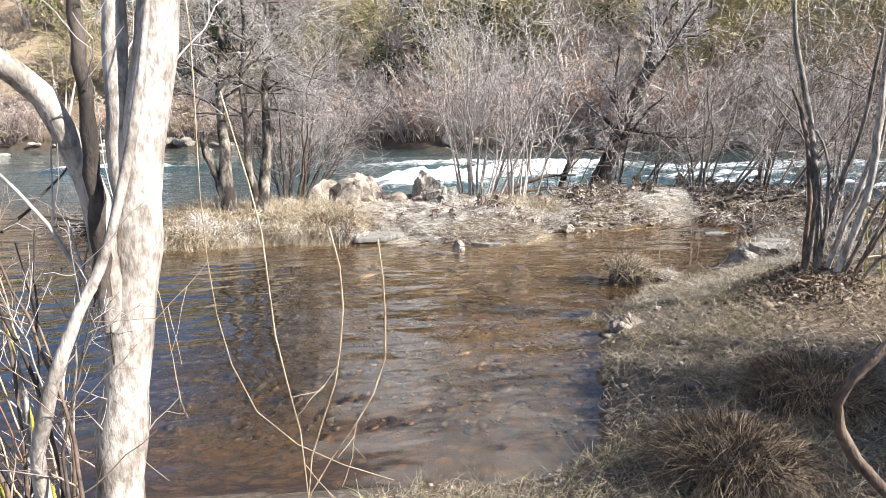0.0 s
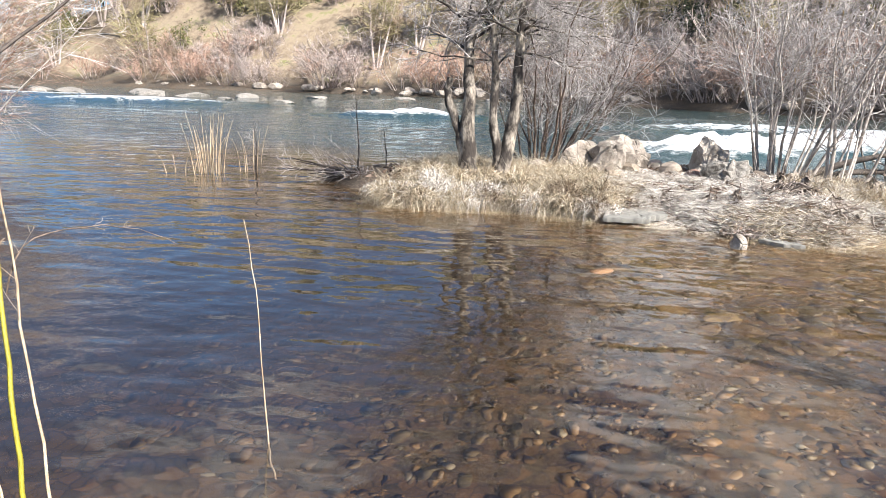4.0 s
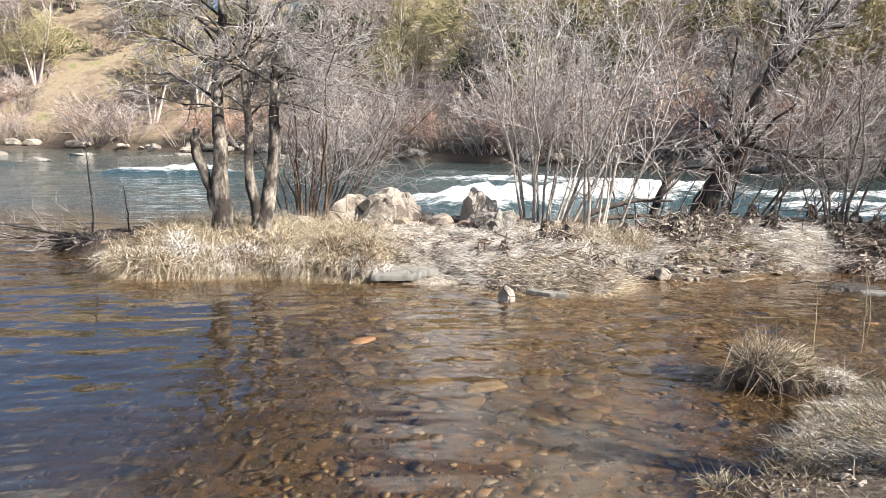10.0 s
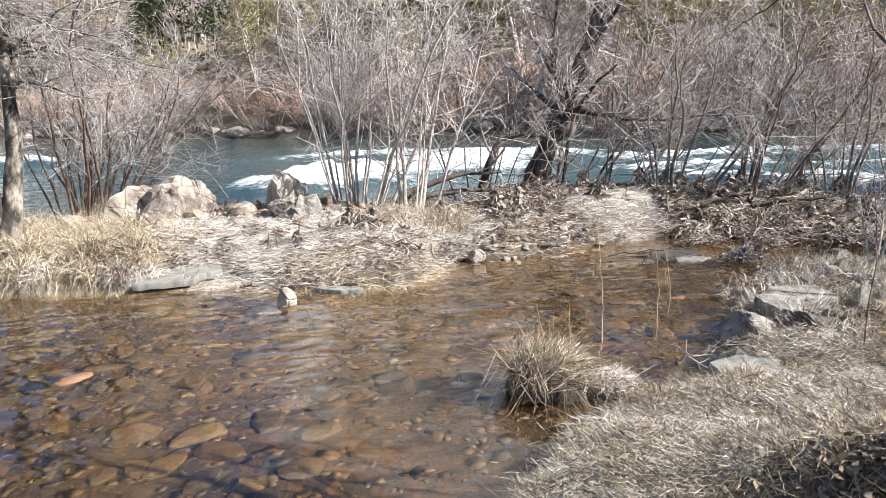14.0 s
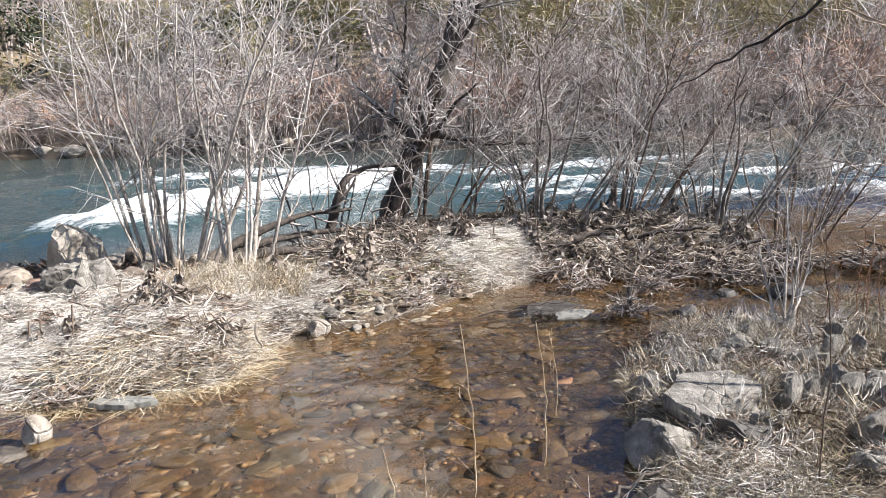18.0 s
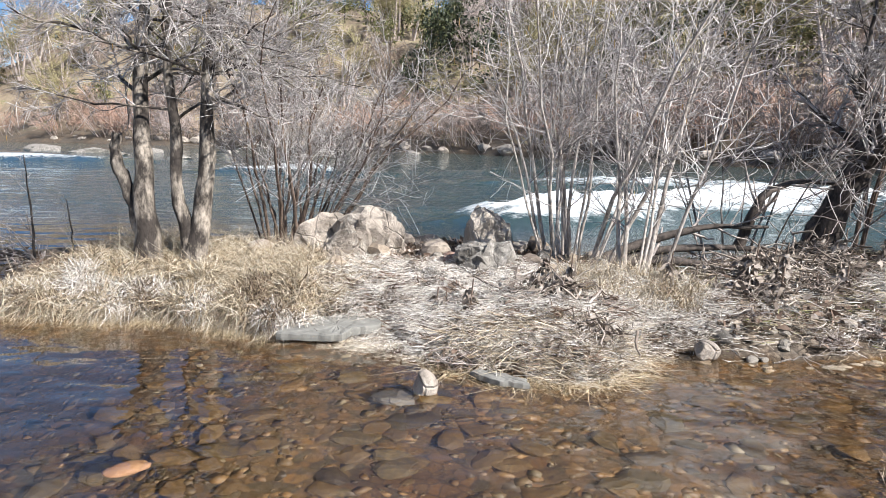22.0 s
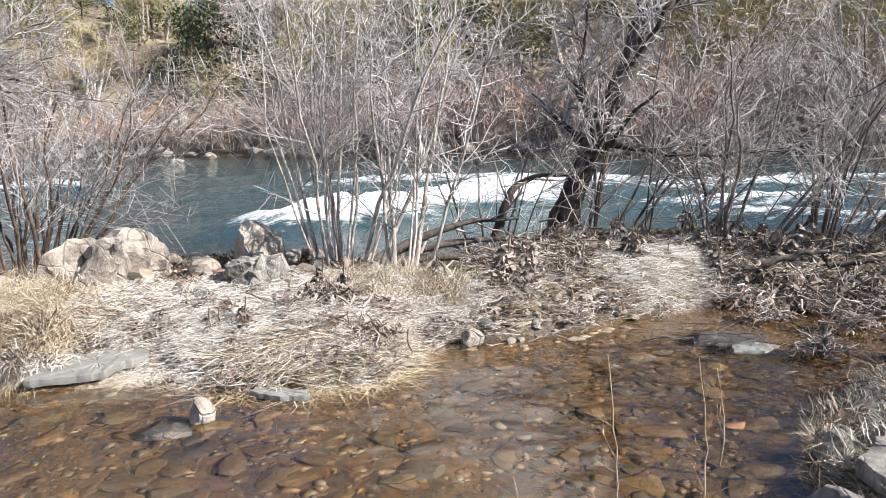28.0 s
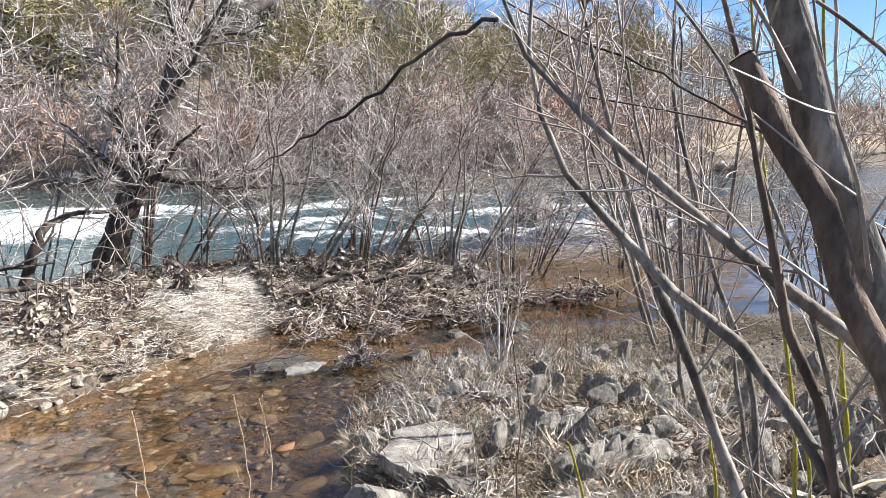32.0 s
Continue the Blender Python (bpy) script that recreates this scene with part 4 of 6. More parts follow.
rock("boulder", 0.15, 8.2, 0.36, 0.18, 0.14, 0.12, 14, ROCK_PALE, "small pale boulder under the willow stems", 30)


def crag(x, y, z, sx, sy, sz, seed, mat, label, turn=0, pieces=9):
    """A broken outcrop: angular blocks wedged together, with clefts between them."""
    rng = np.random.RandomState(seed)
    ob = thing("boulder", x, y, z, label, "rock")
    ob.rotation_euler = (0, 0, radians(turn))
    for k in range(pieces):
        s = 1.0 if k == 0 else rng.uniform(0.45, 0.8)
        at = rng.normal(0, 0.28 if k else 0.04, 3) * (sx, sy, sz * 0.6)
        me = stone_mesh("block", sx * s, sy * s, sz * s * 1.15, seed * 20 + k, mat, 0.34, 22, BALL4, False, 0.1, 0.42)
        child("block", me, ob, "", pose(*at, rng.uniform(-20, 20), rng.uniform(-25, 25), rng.uniform(-40, 40)))


crag(-2.58, 8.0, 0.38, 0.8, 0.6, 0.98, 3, ROCK_PALE, "large pale cracked boulder among dry grass", 12, 8)
crag(-1.18, 8.1, 0.46, 0.48, 0.36, 0.64, 17, ROCK_CLEFT, "angular pale boulder with a dark cleft", 60, 7)
crag(-0.98, 7.0, 0.54, 0.42, 0.3, 0.3, 8, ROCK_SCHIST, "blocky grey stone on bleached straw", 15, 4)
rng = np.random.RandomState(15)
for k in range(60):
    x, y = rng.uniform(-3.0, 0.1), rng.uniform(6.9, 8.6)
    s = 0.04 + 0.16 * rng.rand() ** 2
    rock("rubble_stone", x, y, rise_at(x, y) + s * 0.4, s, s * 0.8, s * 0.7, 200 + k, STONE_BANK, "small broken stone in the straw", rng.uniform(0, 360), group="rubble below the boulders", ballv=BALL2)


def slab(name, outline, z, thick, seed, mat, label, tilt=(0, 0)):
    """A flat stone of the given outline with a worn rim and an uneven top."""
    rng = np.random.RandomState(seed)
    o = np.array(outline, float)
    mid = o.mean(0)
    p = []
    for a, b in zip(o, np.roll(o, -1, 0)):
        for t in np.linspace(0, 1, 7)[:-1]:
            p.append(a + (b - a) * t + rng.normal(0, 0.006, 2))
    p = np.array(p) - mid
    n = len(p)
    rings = [(0.985, -thick), (1.0, -thick * 0.6), (1.0, -thick * 0.2), (0.975, 0.0), (0.7, 0.004), (0.35, 0.0)]
    v = np.concatenate([np.c_[p * s, np.full(n, h) + rng.normal(0, 0.003, n)] for s, h in rings] + [[(0, 0, 0.002)]])
    q = [(r * n + i, r * n + (i + 1) % n, (r + 1) * n + (i + 1) % n, (r + 1) * n + i) for r in range(5) for i in range(n)]
    tr = [(5 * n + i, 5 * n + (i + 1) % n, 6 * n) for i in range(n)] + [(0, (n - i) % n, n - 1 - i) for i in range(1, n - 1)]
    ob = tagged(new(name, mesh_of(name, v, q, tr, mat, False)), label, "stone")
    ob.matrix_basis = pose(mid[0], mid[1], z, tilt[0], tilt[1])
    return ob


slab("stone_slab", [(-2.83, 5.48), (-2.45, 5.5), (-2.24, 5.56), (-2.2, 5.72), (-1.98, 5.86), (-2.02, 6.1), (-2.4, 6.08), (-2.74, 5.92)], 0.11, 0.07, 3, ROCK_SLAB, "flat grey stone slab at the pool's edge", (2, 1))
slab("flat_stone", [(-1.08, 4.95), (-0.85, 4.78), (-0.64, 4.76), (-0.66, 4.86), (-0.85, 4.95), (-1.05, 5.02)], 0.04, 0.05, 4, ROCK_SLAB, "small flat stone lying in shallow water")
slab("flat_stone", [(2.8, 5.2), (3.1, 5.08), (3.42, 5.2), (3.36, 5.45), (3.0, 5.5)], 0.012, 0.05, 5, ROCK_DARK, "flat dark stone in the narrow channel")
slab("flat_stone", [(2.95, 4.9), (3.2, 4.82), (3.42, 4.95), (3.3, 5.1), (3.05, 5.08)], 0.01, 0.05, 6, ROCK_SLAB, "flat pale stone in the narrow channel")
slab("flat_stone", [(1.0, 5.95), (1.3, 5.85), (1.7, 5.95), (1.6, 6.1), (1.1, 6.12)], 0.12, 0.06, 7, ROCK_PALE, "pale flat stone among rubble")
slab("ledge_slab", [(2.05, 2.3), (2.35, 2.18), (2.62, 2.35), (2.6, 2.6), (2.3, 2.72), (2.05, 2.58)], 0.27, 0.1, 8, ROCK_SCHIST, "flat grey schist slab on the bank's edge", (6, -5))
slab("ledge_slab", [(1.05, 1.55), (1.35, 1.5), (1.55, 1.7), (1.4, 1.9), (1.1, 1.82)], 0.12, 0.07, 9, ROCK_SLAB, "pale flat stone at the water's edge")
rock("white_stone", -1.38, 4.58, 0.04, 0.1, 0.08, 0.12, 31, ROCK_PALE, "pale upright stone standing in the pool", 0, smooth=True, facets=6)
rock("wet_stone", -1.58, 4.5, -0.1, 0.2, 0.16, 0.12, 32, ROCK_DARK, "dark wet stone under the water", 0)
rock("white_stone", 0.83, 5.7, 0.07, 0.12, 0.1, 0.09, 33, ROCK_PALE, "whitish stone at the water's edge", 30, smooth=True, facets=5)
rock("orange_stone", 2.15, 3.66, -0.13, 0.12, 0.085, 0.045, 34, ROCK_ORANGE, "flat orange stone on the pool's bed", 20, smooth=True, facets=3)
rock("orange_stone", -2.88, 3.32, -0.22, 0.13, 0.08, 0.045, 35, ROCK_ORANGE, "flat orange stone on the pool's bed", 40, smooth=True, facets=3)
rock("wet_stone", -0.32, 2.35, -0.06, 0.16, 0.12, 0.08, 36, ROCK_DARK, "dark wet stone beside the tussock", 20, smooth=True, facets=4)
crag(-0.96, 0.02, 0.05, 0.19, 0.15, 0.17, 37, ROCK_PALE, "pale split rock at the water's edge", 20, 6)
crag(-0.78, 0.0, 0.05, 0.13, 0.12, 0.13, 38, ROCK_RED, "weathered reddish rock beside a split rock", -30, 4)
rock("bank_rock", 1.85, 2.36, 0.08, 0.24, 0.2, 0.16, 39, ROCK_SCHIST, "grey rock at the water's edge", 10)
rock("bank_rock", 2.2, 2.2, 0.1, 0.26, 0.22, 0.2, 40, ROCK_DARK, "dark hollowed rock under the bank", 60)
rock("bank_rock", 1.45, 2.0, 0.03, 0.2, 0.13, 0.08, 41, ROCK_DARK, "dark wet rock in the shallows", 0)
rock("bank_rock", 2.35, 2.95, 0.06, 0.2, 0.16, 0.15, 42, ROCK_SCHIST, "grey rock beneath dry grass", 0)
rock("bank_rock", 1.95, 2.55, 0.0, 0.14, 0.16, 0.15, 43, ROCK_DARK, "dark rock with roots at the waterline", 0)
# schist ledges: rows of standing plates of broken rock, with steps between them
BALL3 = ball(3)
rng = np.random.RandomState(44)
plate_kinds = [stone_mesh("rock_plate", 1, 1, 1, 300 + k, ROCK_SCHIST, 0.14, 34, BALL3, False, 0.04, 0.3) for k in range(14)]


def outcrop(x, y, z, count, size, turn):
    """One ledge: upright plates side by side along its strike, their tops broken off at different heights."""
    ob = thing("schist_ledge", x, y, z, "jagged grey schist ledge of upright plates", "rock", "schist ledges on the bank")
    ob.rotation_euler = (0, 0, radians(turn))
    u = -0.5 * count * size * 0.5
    for _ in range(count):
        w, d, h = size * rng.uniform(0.4, 0.8), size * rng.uniform(0.28, 0.5), size * rng.uniform(0.55, 1.15)
        child("rock_plate", plate_kinds[rng.randint(14)], ob, "", pose(u, rng.normal(0, size * 0.25), h * 0.2, rng.uniform(-14, 10), rng.uniform(-8, 8), rng.uniform(-16, 16)) @ Matrix.Diagonal((w, d, h, 1)))
        u += w * 1.15


for k in range(46):
    x, y = rng.uniform(2.2, 4.6), rng.uniform(0.5, 3.2)
    if y > 3.5 - 0.35 * (x - 2.3) or (x < 2.7 and y < 1.3):
        continue
    outcrop(x, y, rise_at(x, y) + 0.03, rng.randint(3, 7), rng.uniform(0.14, 0.28), rng.uniform(-50, -25))
for k in range(46):
    x, y = rng.uniform(2.2, 4.8), rng.uniform(0.5, 3.1)
    if y > 3.4 - 0.35 * (x - 2.3) or (x < 2.6 and y < 1.3):
        continue
    q = 0.03 + 0.1 * rng.rand() ** 1.6
    rock("ledge_stone", x, y, rise_at(x, y) + q * 0.35, q * 1.4, q, q * 0.6, 340 + k, ROCK_SCHIST, "loose grey stone among the schist ledges", rng.uniform(0, 360), (rng.uniform(-18, 10), rng.uniform(-14, 14)), "loose stones on the ledges", 0.3, 14, ballv=BALL3)
# rocks in the river
rock("river_rock", 16.4, 12.1, 0.15, 0.75, 0.6, 0.75, 51, ROCK_DARK, "dark rock with white water round it", 20)
rock("river_rock", 21, 11.0, 0.0, 0.5, 0.4, 0.3, 52, ROCK_DARK, "low dark rock in the rapids", 0)
rng = np.random.RandomState(53)
for k, (x, y, s) in enumerate(((-31.2, 48.5, 1.3), (-24.6, 44.7, 1.2), (-42, 55, 2.6), (-47, 51.5, 2.0), (-37, 53, 2.4), (-52, 57, 2.6), (-58, 60, 2.4), (-33, 56, 2.2), (-66, 64, 2.8), (-45, 58, 2.8), (-28, 60, 1.6), (-75, 70, 3), (-20, 62, 1.8), (-12, 66, 1.5))):
    rock("river_rock", x, y, 0.0, s * 0.7, s * 0.5, s * 0.2, 400 + k, ROCK_SCHIST, "low grey rock in the far shoals", rng.uniform(0, 360), group="rocks in the far shoals")
for k in range(60):
    x = rng.uniform(-75, 60)
    y = np.interp(x, shore_x, shore_y) + rng.uniform(0.2, 3.0)
    s = rng.uniform(0.3, 1.3)
    rock("shore_rock", x, y, rise_at(x, y) + s * 0.1, s, s * 0.8, s * 0.5, 420 + k % 8, ROCK_PALE, "pale rock on the far shore", rng.uniform(0, 360), group="rocks on the far shore", ballv=BALL2)


# ---------- dry grass ----------
def sward(name, label, spots, length, width, tall, droop, mat, seed, way=None, spread=0.5, lift=0.0, curl=0.3):
    """Dry grass over spots (x, y): tall 0 lies flat, 1 stands."""
    rng = np.random.RandomState(seed)
    n = len(spots)
    z = land(spots[:, 0], spots[:, 1]) + lift * rng.rand(n)
    a = rng.rand(n) * 6.283
    w = np.stack([np.cos(a), np.sin(a), np.zeros(n)], 1) * (1 - 0.75 * tall)
    w[:, 2] = tall + 0.12 * rng.rand(n)
    if way is not None:
        w = w * spread + np.array(way)
    me = blades(np.c_[spots, z], w, length * (0.5 + 0.9 * rng.rand(n)), width * (0.6 + 0.8 * rng.rand(n)), droop, rng, mat, name, curl)
    return tagged(new(name, me), label, "grass", kind="stuff")


def matted(name, label, poly, clumps, per, length, width, mat, seed, way=None, rise=0.06, spread=0.09, tall=0.12, category="grass"):
    """Flood-laid straw: bundles of blades, each bundle combed its own way."""
    rng = np.random.RandomState(seed)
    mid = poly_patch(rng, poly, clumps)
    a0 = rng.rand(clumps) * 6.283
    lift = rise * rng.rand(clumps) ** 2
    k = np.repeat(np.arange(clumps), per)
    n = len(k)
    xy = mid[k] + rng.normal(0, spread, (n, 2))
    a = a0[k] + rng.normal(0, 0.45, n)
    w = np.stack([np.cos(a), np.sin(a), tall * rng.rand(n) * 2], 1)
    if way is not None:
        w = w * 0.7 + np.array(way)
    z = land(xy[:, 0], xy[:, 1]) + lift[k] + 0.02 * rng.rand(n)
    w[:, 2] -= 0.1
    me = blades(np.c_[xy, z], w, length * (0.4 + rng.rand(n)), width * (0.6 + 0.8 * rng.rand(n)), 0.05, rng, mat, name, 0.22)
    return tagged(new(name, me), label, category, kind="stuff")


rng = np.random.RandomState(71)
front = [(-6.1, 6.35), (-5.8, 6.0), (-5.0, 5.88), (-4.1, 6.08), (-2.9, 5.72), (-2.0, 6.0)]
fx = rng.uniform(-6.2, -2.85, 15000)
fx = fx[rng.rand(len(fx)) < np.clip(0.5 + 3.5 * fbm(fx * 5, fx * 0 + 2, 3), 0.05, 1)]
fy = np.interp(fx, [p[0] for p in front], [p[1] for p in front]) + np.abs(rng.normal(0, 0.25, len(fx))) + 0.04
sward("hanging_sedge", "dry golden sedge hanging over the pool's edge", np.c_[fx, fy], 0.34, 0.006, 0.45, 0.85, STRAW, 72, (0.0, -0.75, 0.25), 0.55, curl=0.2)
top = poly_patch(rng, [(-6.2, 6.5), (-2.5, 6.1), (-2.2, 7.0), (-3.0, 7.3), (-3.6, 7.9), (-5.6, 8.2)], 16000, dense=lambda x, y: np.clip(0.55 + 3.0 * fbm(x * 2.6 + 3, y * 2.6, 3), 0.06, 1))
sward("sedge_mat", "dry golden sedge lying over the island", top, 0.24, 0.0055, 0.4, 0.3, STRAW, 73, (0.1, -0.2, 0.0), 1.4, 0.06, 0.5)
shore_mat = [(-3.0, 5.8), (-1.4, 5.25), (-0.8, 5.0), (-0.1, 5.0), (0.5, 5.8), (1.2, 6.0), (0.9, 6.9), (-0.6, 7.2), (-2.6, 7.3)]
matted("bleached_straw", "bleached flood-laid straw on the island's shore", shore_mat, 900, 42, 0.13, 0.0033, STRAW_PALE, 74, (0.1, -0.05, 0), 0.13, 0.06, 0.25)
matted("bleached_straw", "short white straw felted over the shore", shore_mat, 620, 40, 0.075, 0.0032, STRAW_PALE, 742, (0.1, -0.05, 0), 0.14, 0.07, 0.35)
matted("flood_litter", "dark silted litter between the straw", shore_mat, 190, 26, 0.12, 0.012, LITTER, 741, None, 0.13, 0.05, 0.3)
edge2 = poly_patch(rng, [(-1.5, 5.05), (-0.7, 4.85), (0.0, 4.9), (0.4, 5.6), (-0.4, 5.8), (-1.3, 5.6)], 2600)
sward("bleached_straw", "brown wet straw trailing into the pool", edge2, 0.3, 0.006, 0.05, 0.12, STRAW, 75, (0.6, -0.3, 0.0), 1.2, 0.05)
gold = poly_patch(rng, [(-0.4, 6.3), (0.9, 6.2), (1.0, 6.7), (0.6, 7.1), (-0.3, 7.0)], 3200)
sward("upright_grass", "golden upright grass before the willow stems", gold, 0.26, 0.0055, 0.75, 0.25, STRAW, 76)
matted("straw_heap", "heap of bleached straw laid by the flood", [(2.5, 6.6), (2.9, 6.25), (3.8, 6.6), (4.3, 6.95), (4.0, 7.4), (3.2, 7.5), (2.6, 7.1)], 200, 52, 0.18, 0.0034, STRAW_PALE, 78, (0.3, -0.2, 0.0), 0.2, 0.08)
under = [(1.0, 5.8), (2.3, 5.95), (3.7, 6.75), (6, 6.4), (7.3, 6.2), (7.4, 7.4), (6.2, 8.9), (3, 9.8), (1.6, 8.6)]
matted("matted_grass", "matted dead grass under the thicket", under, 640, 24, 0.2, 0.006, STRAW_DULL, 79, None, 0.1)
matted("bleached_straw", "bleached straw caught in the thicket", [(1.0, 5.8), (2.3, 5.95), (3.7, 6.75), (6, 6.3), (7.4, 6.2), (7.2, 7.2), (5.5, 8), (3, 8.6), (1.6, 7.8)], 420, 24, 0.2, 0.005, STRAW_PALE, 80, None, 0.08)
# the walker's bank
near = [(-2.1, -1.9), (-1.7, -0.95), (-1.25, -0.03), (-0.9, 0.6), (-0.1, 1.4), (0.6, 1.72), (1.3, 1.85), (2.2, 3.1), (4.2, 4.0), (7, 2.8), (7, -3), (-1, -4.5), (-3.5, -4.5), (-3.5, -2.2)]
patchy = lambda x, y: np.clip(0.45 + 3.6 * fbm(x * 1.9 + 40, y * 1.9, 3), 0.08, 1)
sward("bank_grass", "thin dead grass on the gravel bank", poly_patch(rng, near, 90000, dense=patchy), 0.1, 0.003, 0.42, 0.08, STRAW_DULL, 81, None, 1, 0.025, 0.6)
spit = [(-0.55, 0.85), (-0.1, 1.35), (0.3, 1.55), (1.2, 1.8), (1.9, 2.4), (2.2, 1.8), (1.5, 0.9), (0.7, 0.35), (-0.2, 0.45)]
matted("bank_straw", "bleached matted grass on the gravel spit", spit, 430, 34, 0.085, 0.0028, STRAW_PALE, 82, None, 0.04, 0.07, 0.3)
ledge = [(2.0, 2.6), (2.4, 3.3), (3.0, 3.8), (4.3, 3.8), (4.6, 2.2), (4.0, 0.6), (2.6, 0.8), (2.0, 1.8)]
matted("matted_grass", "dull matted grass on the gravel spit", spit, 230, 30, 0.09, 0.0032, STRAW_DULL, 822, None, 0.05, 0.07, 0.5)
matted("bank_straw", "bleached grass between the schist ledges", ledge, 210, 26, 0.13, 0.004, STRAW_PALE, 83, None, 0.1, 0.05, 1.1)
matted("dry_sedge", "golden dry sedge between the schist ledges", ledge, 110, 24, 0.14, 0.004, STRAW, 832, None, 0.1, 0.05, 1.3)
matted("bank_litter", "brown litter between the schist ledges", ledge, 260, 24, 0.09, 0.009, LITTER, 831, None, 0.08, 0.08, 0.4)
sward("green_shoots", "fresh green blades in the dead grass", poly_patch(rng, near, 1500, dense=patchy), 0.1, 0.004, 0.6, 0.05, GREEN, 84)
sward("left_bank_grass", "dry grass along the scrubby bank", poly_patch(rng, [(-32, -0.1), (-27, 3.0), (-21, 3.9), (-17.4, 4.35), (-16.0, 6.2), (-16.2, 8.2), (-17.5, 8), (-18, 6), (-22, 5.4), (-28, 4.2), (-32, 1.5)], 14000), 0.4, 0.011, 0.4, 0.45, STRAW_DULL, 85)


def tussock(name, x, y, z, r, h, seed, mat, label, count=900, droop=0.45, core=True, wide=0.003, comb=(0, 0, 0)):
    """A sedge tussock: a dark rooted core under a fountain of blades."""
    rng = np.random.RandomState(seed)
    ob = thing(name, x, y, z, label, "tussock")
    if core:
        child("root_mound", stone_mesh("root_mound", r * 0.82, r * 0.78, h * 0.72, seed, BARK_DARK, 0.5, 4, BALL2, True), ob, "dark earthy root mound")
    a = rng.rand(count) * 6.283
    q = np.sqrt(rng.rand(count)) * r * 0.66
    base = np.stack([np.cos(a) * q, np.sin(a) * q, h * 0.55 * (1 - (q / r) ** 2)], 1)
    w = np.stack([np.cos(a) * q / r * 1.5, np.sin(a) * q / r * 1.5, np.full(count, 0.8)], 1) + rng.normal(0, 0.34, (count, 3)) + comb
    me = blades(base, w, h * (0.35 + 0.6 * rng.rand(count)), wide * (0.6 + 0.8 * rng.rand(count)), droop, rng, mat, "blade_crown", 0.5)
    child("blade_crown", me, ob)
    if core:
        under = rng.rand(count) < 0.6
        me = blades(base[under] * (1.02, 1.02, 0.8), w[under], h * (0.4 + 0.6 * rng.rand(under.sum())), np.full(under.sum(), 0.0045), droop * 1.3, rng, RUST, "under_thatch", 0.5)
        child("under_thatch", me, ob, "brown dead thatch")
    return ob


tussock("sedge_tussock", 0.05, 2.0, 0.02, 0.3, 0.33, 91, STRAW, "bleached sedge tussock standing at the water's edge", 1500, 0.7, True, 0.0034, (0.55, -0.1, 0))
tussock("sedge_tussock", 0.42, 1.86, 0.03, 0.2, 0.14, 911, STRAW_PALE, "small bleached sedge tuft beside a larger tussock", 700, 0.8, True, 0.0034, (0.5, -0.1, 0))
rng = np.random.RandomState(97)
for k in range(62):
    x = rng.uniform(-6.15, -2.7)
    y = float(np.interp(x, [p[0] for p in front], [p[1] for p in front])) + 0.08 + abs(rng.normal(0, 0.3)) * (k > 26)
    tussock("sedge_clump", x, y, max(rise_at(x, y), 0.04), rng.uniform(0.18, 0.28), rng.uniform(0.22, 0.36), 900 + k, (STRAW, STRAW_PALE, STRAW, RUST)[k % 4], "dry sedge clump drooping at the island's edge" if k % 4 < 3 else "brown sedge clump drooping at the island's edge", 260, rng.uniform(0.8, 1.3), False, 0.0075)
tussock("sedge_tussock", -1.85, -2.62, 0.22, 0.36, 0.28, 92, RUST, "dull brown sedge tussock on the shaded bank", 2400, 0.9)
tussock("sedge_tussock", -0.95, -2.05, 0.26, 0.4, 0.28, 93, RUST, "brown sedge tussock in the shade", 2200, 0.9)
tussock("sedge_tussock", -15.7, 0.6, -0.1, 0.6, 0.75, 94, STRAW_DULL, "golden sedge tuft standing in the pool", 700, 0.3, False)
tussock("sedge_tussock", -13.2, -1.2, -0.1, 0.7, 0.5, 95, STRAW_DULL, "low golden sedge tuft in the pool", 600, 0.4, False)
tussock("sedge_tussock", -14.2, -1.6, -0.1, 0.7, 0.5, 96, STRAW_DULL, "low golden sedge tuft in the pool", 600, 0.4, False)
for k, (x, y, s) in enumerate(((2.3, 3.05, 0.2), (2.75, 2.5, 0.22), (3.3, 2.9, 0.25), (3.9, 2.3, 0.22), (4.3, 1.4, 0.25), (0.5, 1.45, 0.16), (1.1, 1.5, 0.15), (-0.5, 0.85, 0.14), (-1.05, 0.55, 0.16), (3.2, 3.5, 0.25), (4.9, 3.4, 0.3))):
    tussock("grass_tuft", x, y, rise_at(x, y), s, s * 0.9, 500 + k, STRAW_DULL if k % 3 else STRAW, "small bleached grass tuft on the bank", 230, 0.5, False)


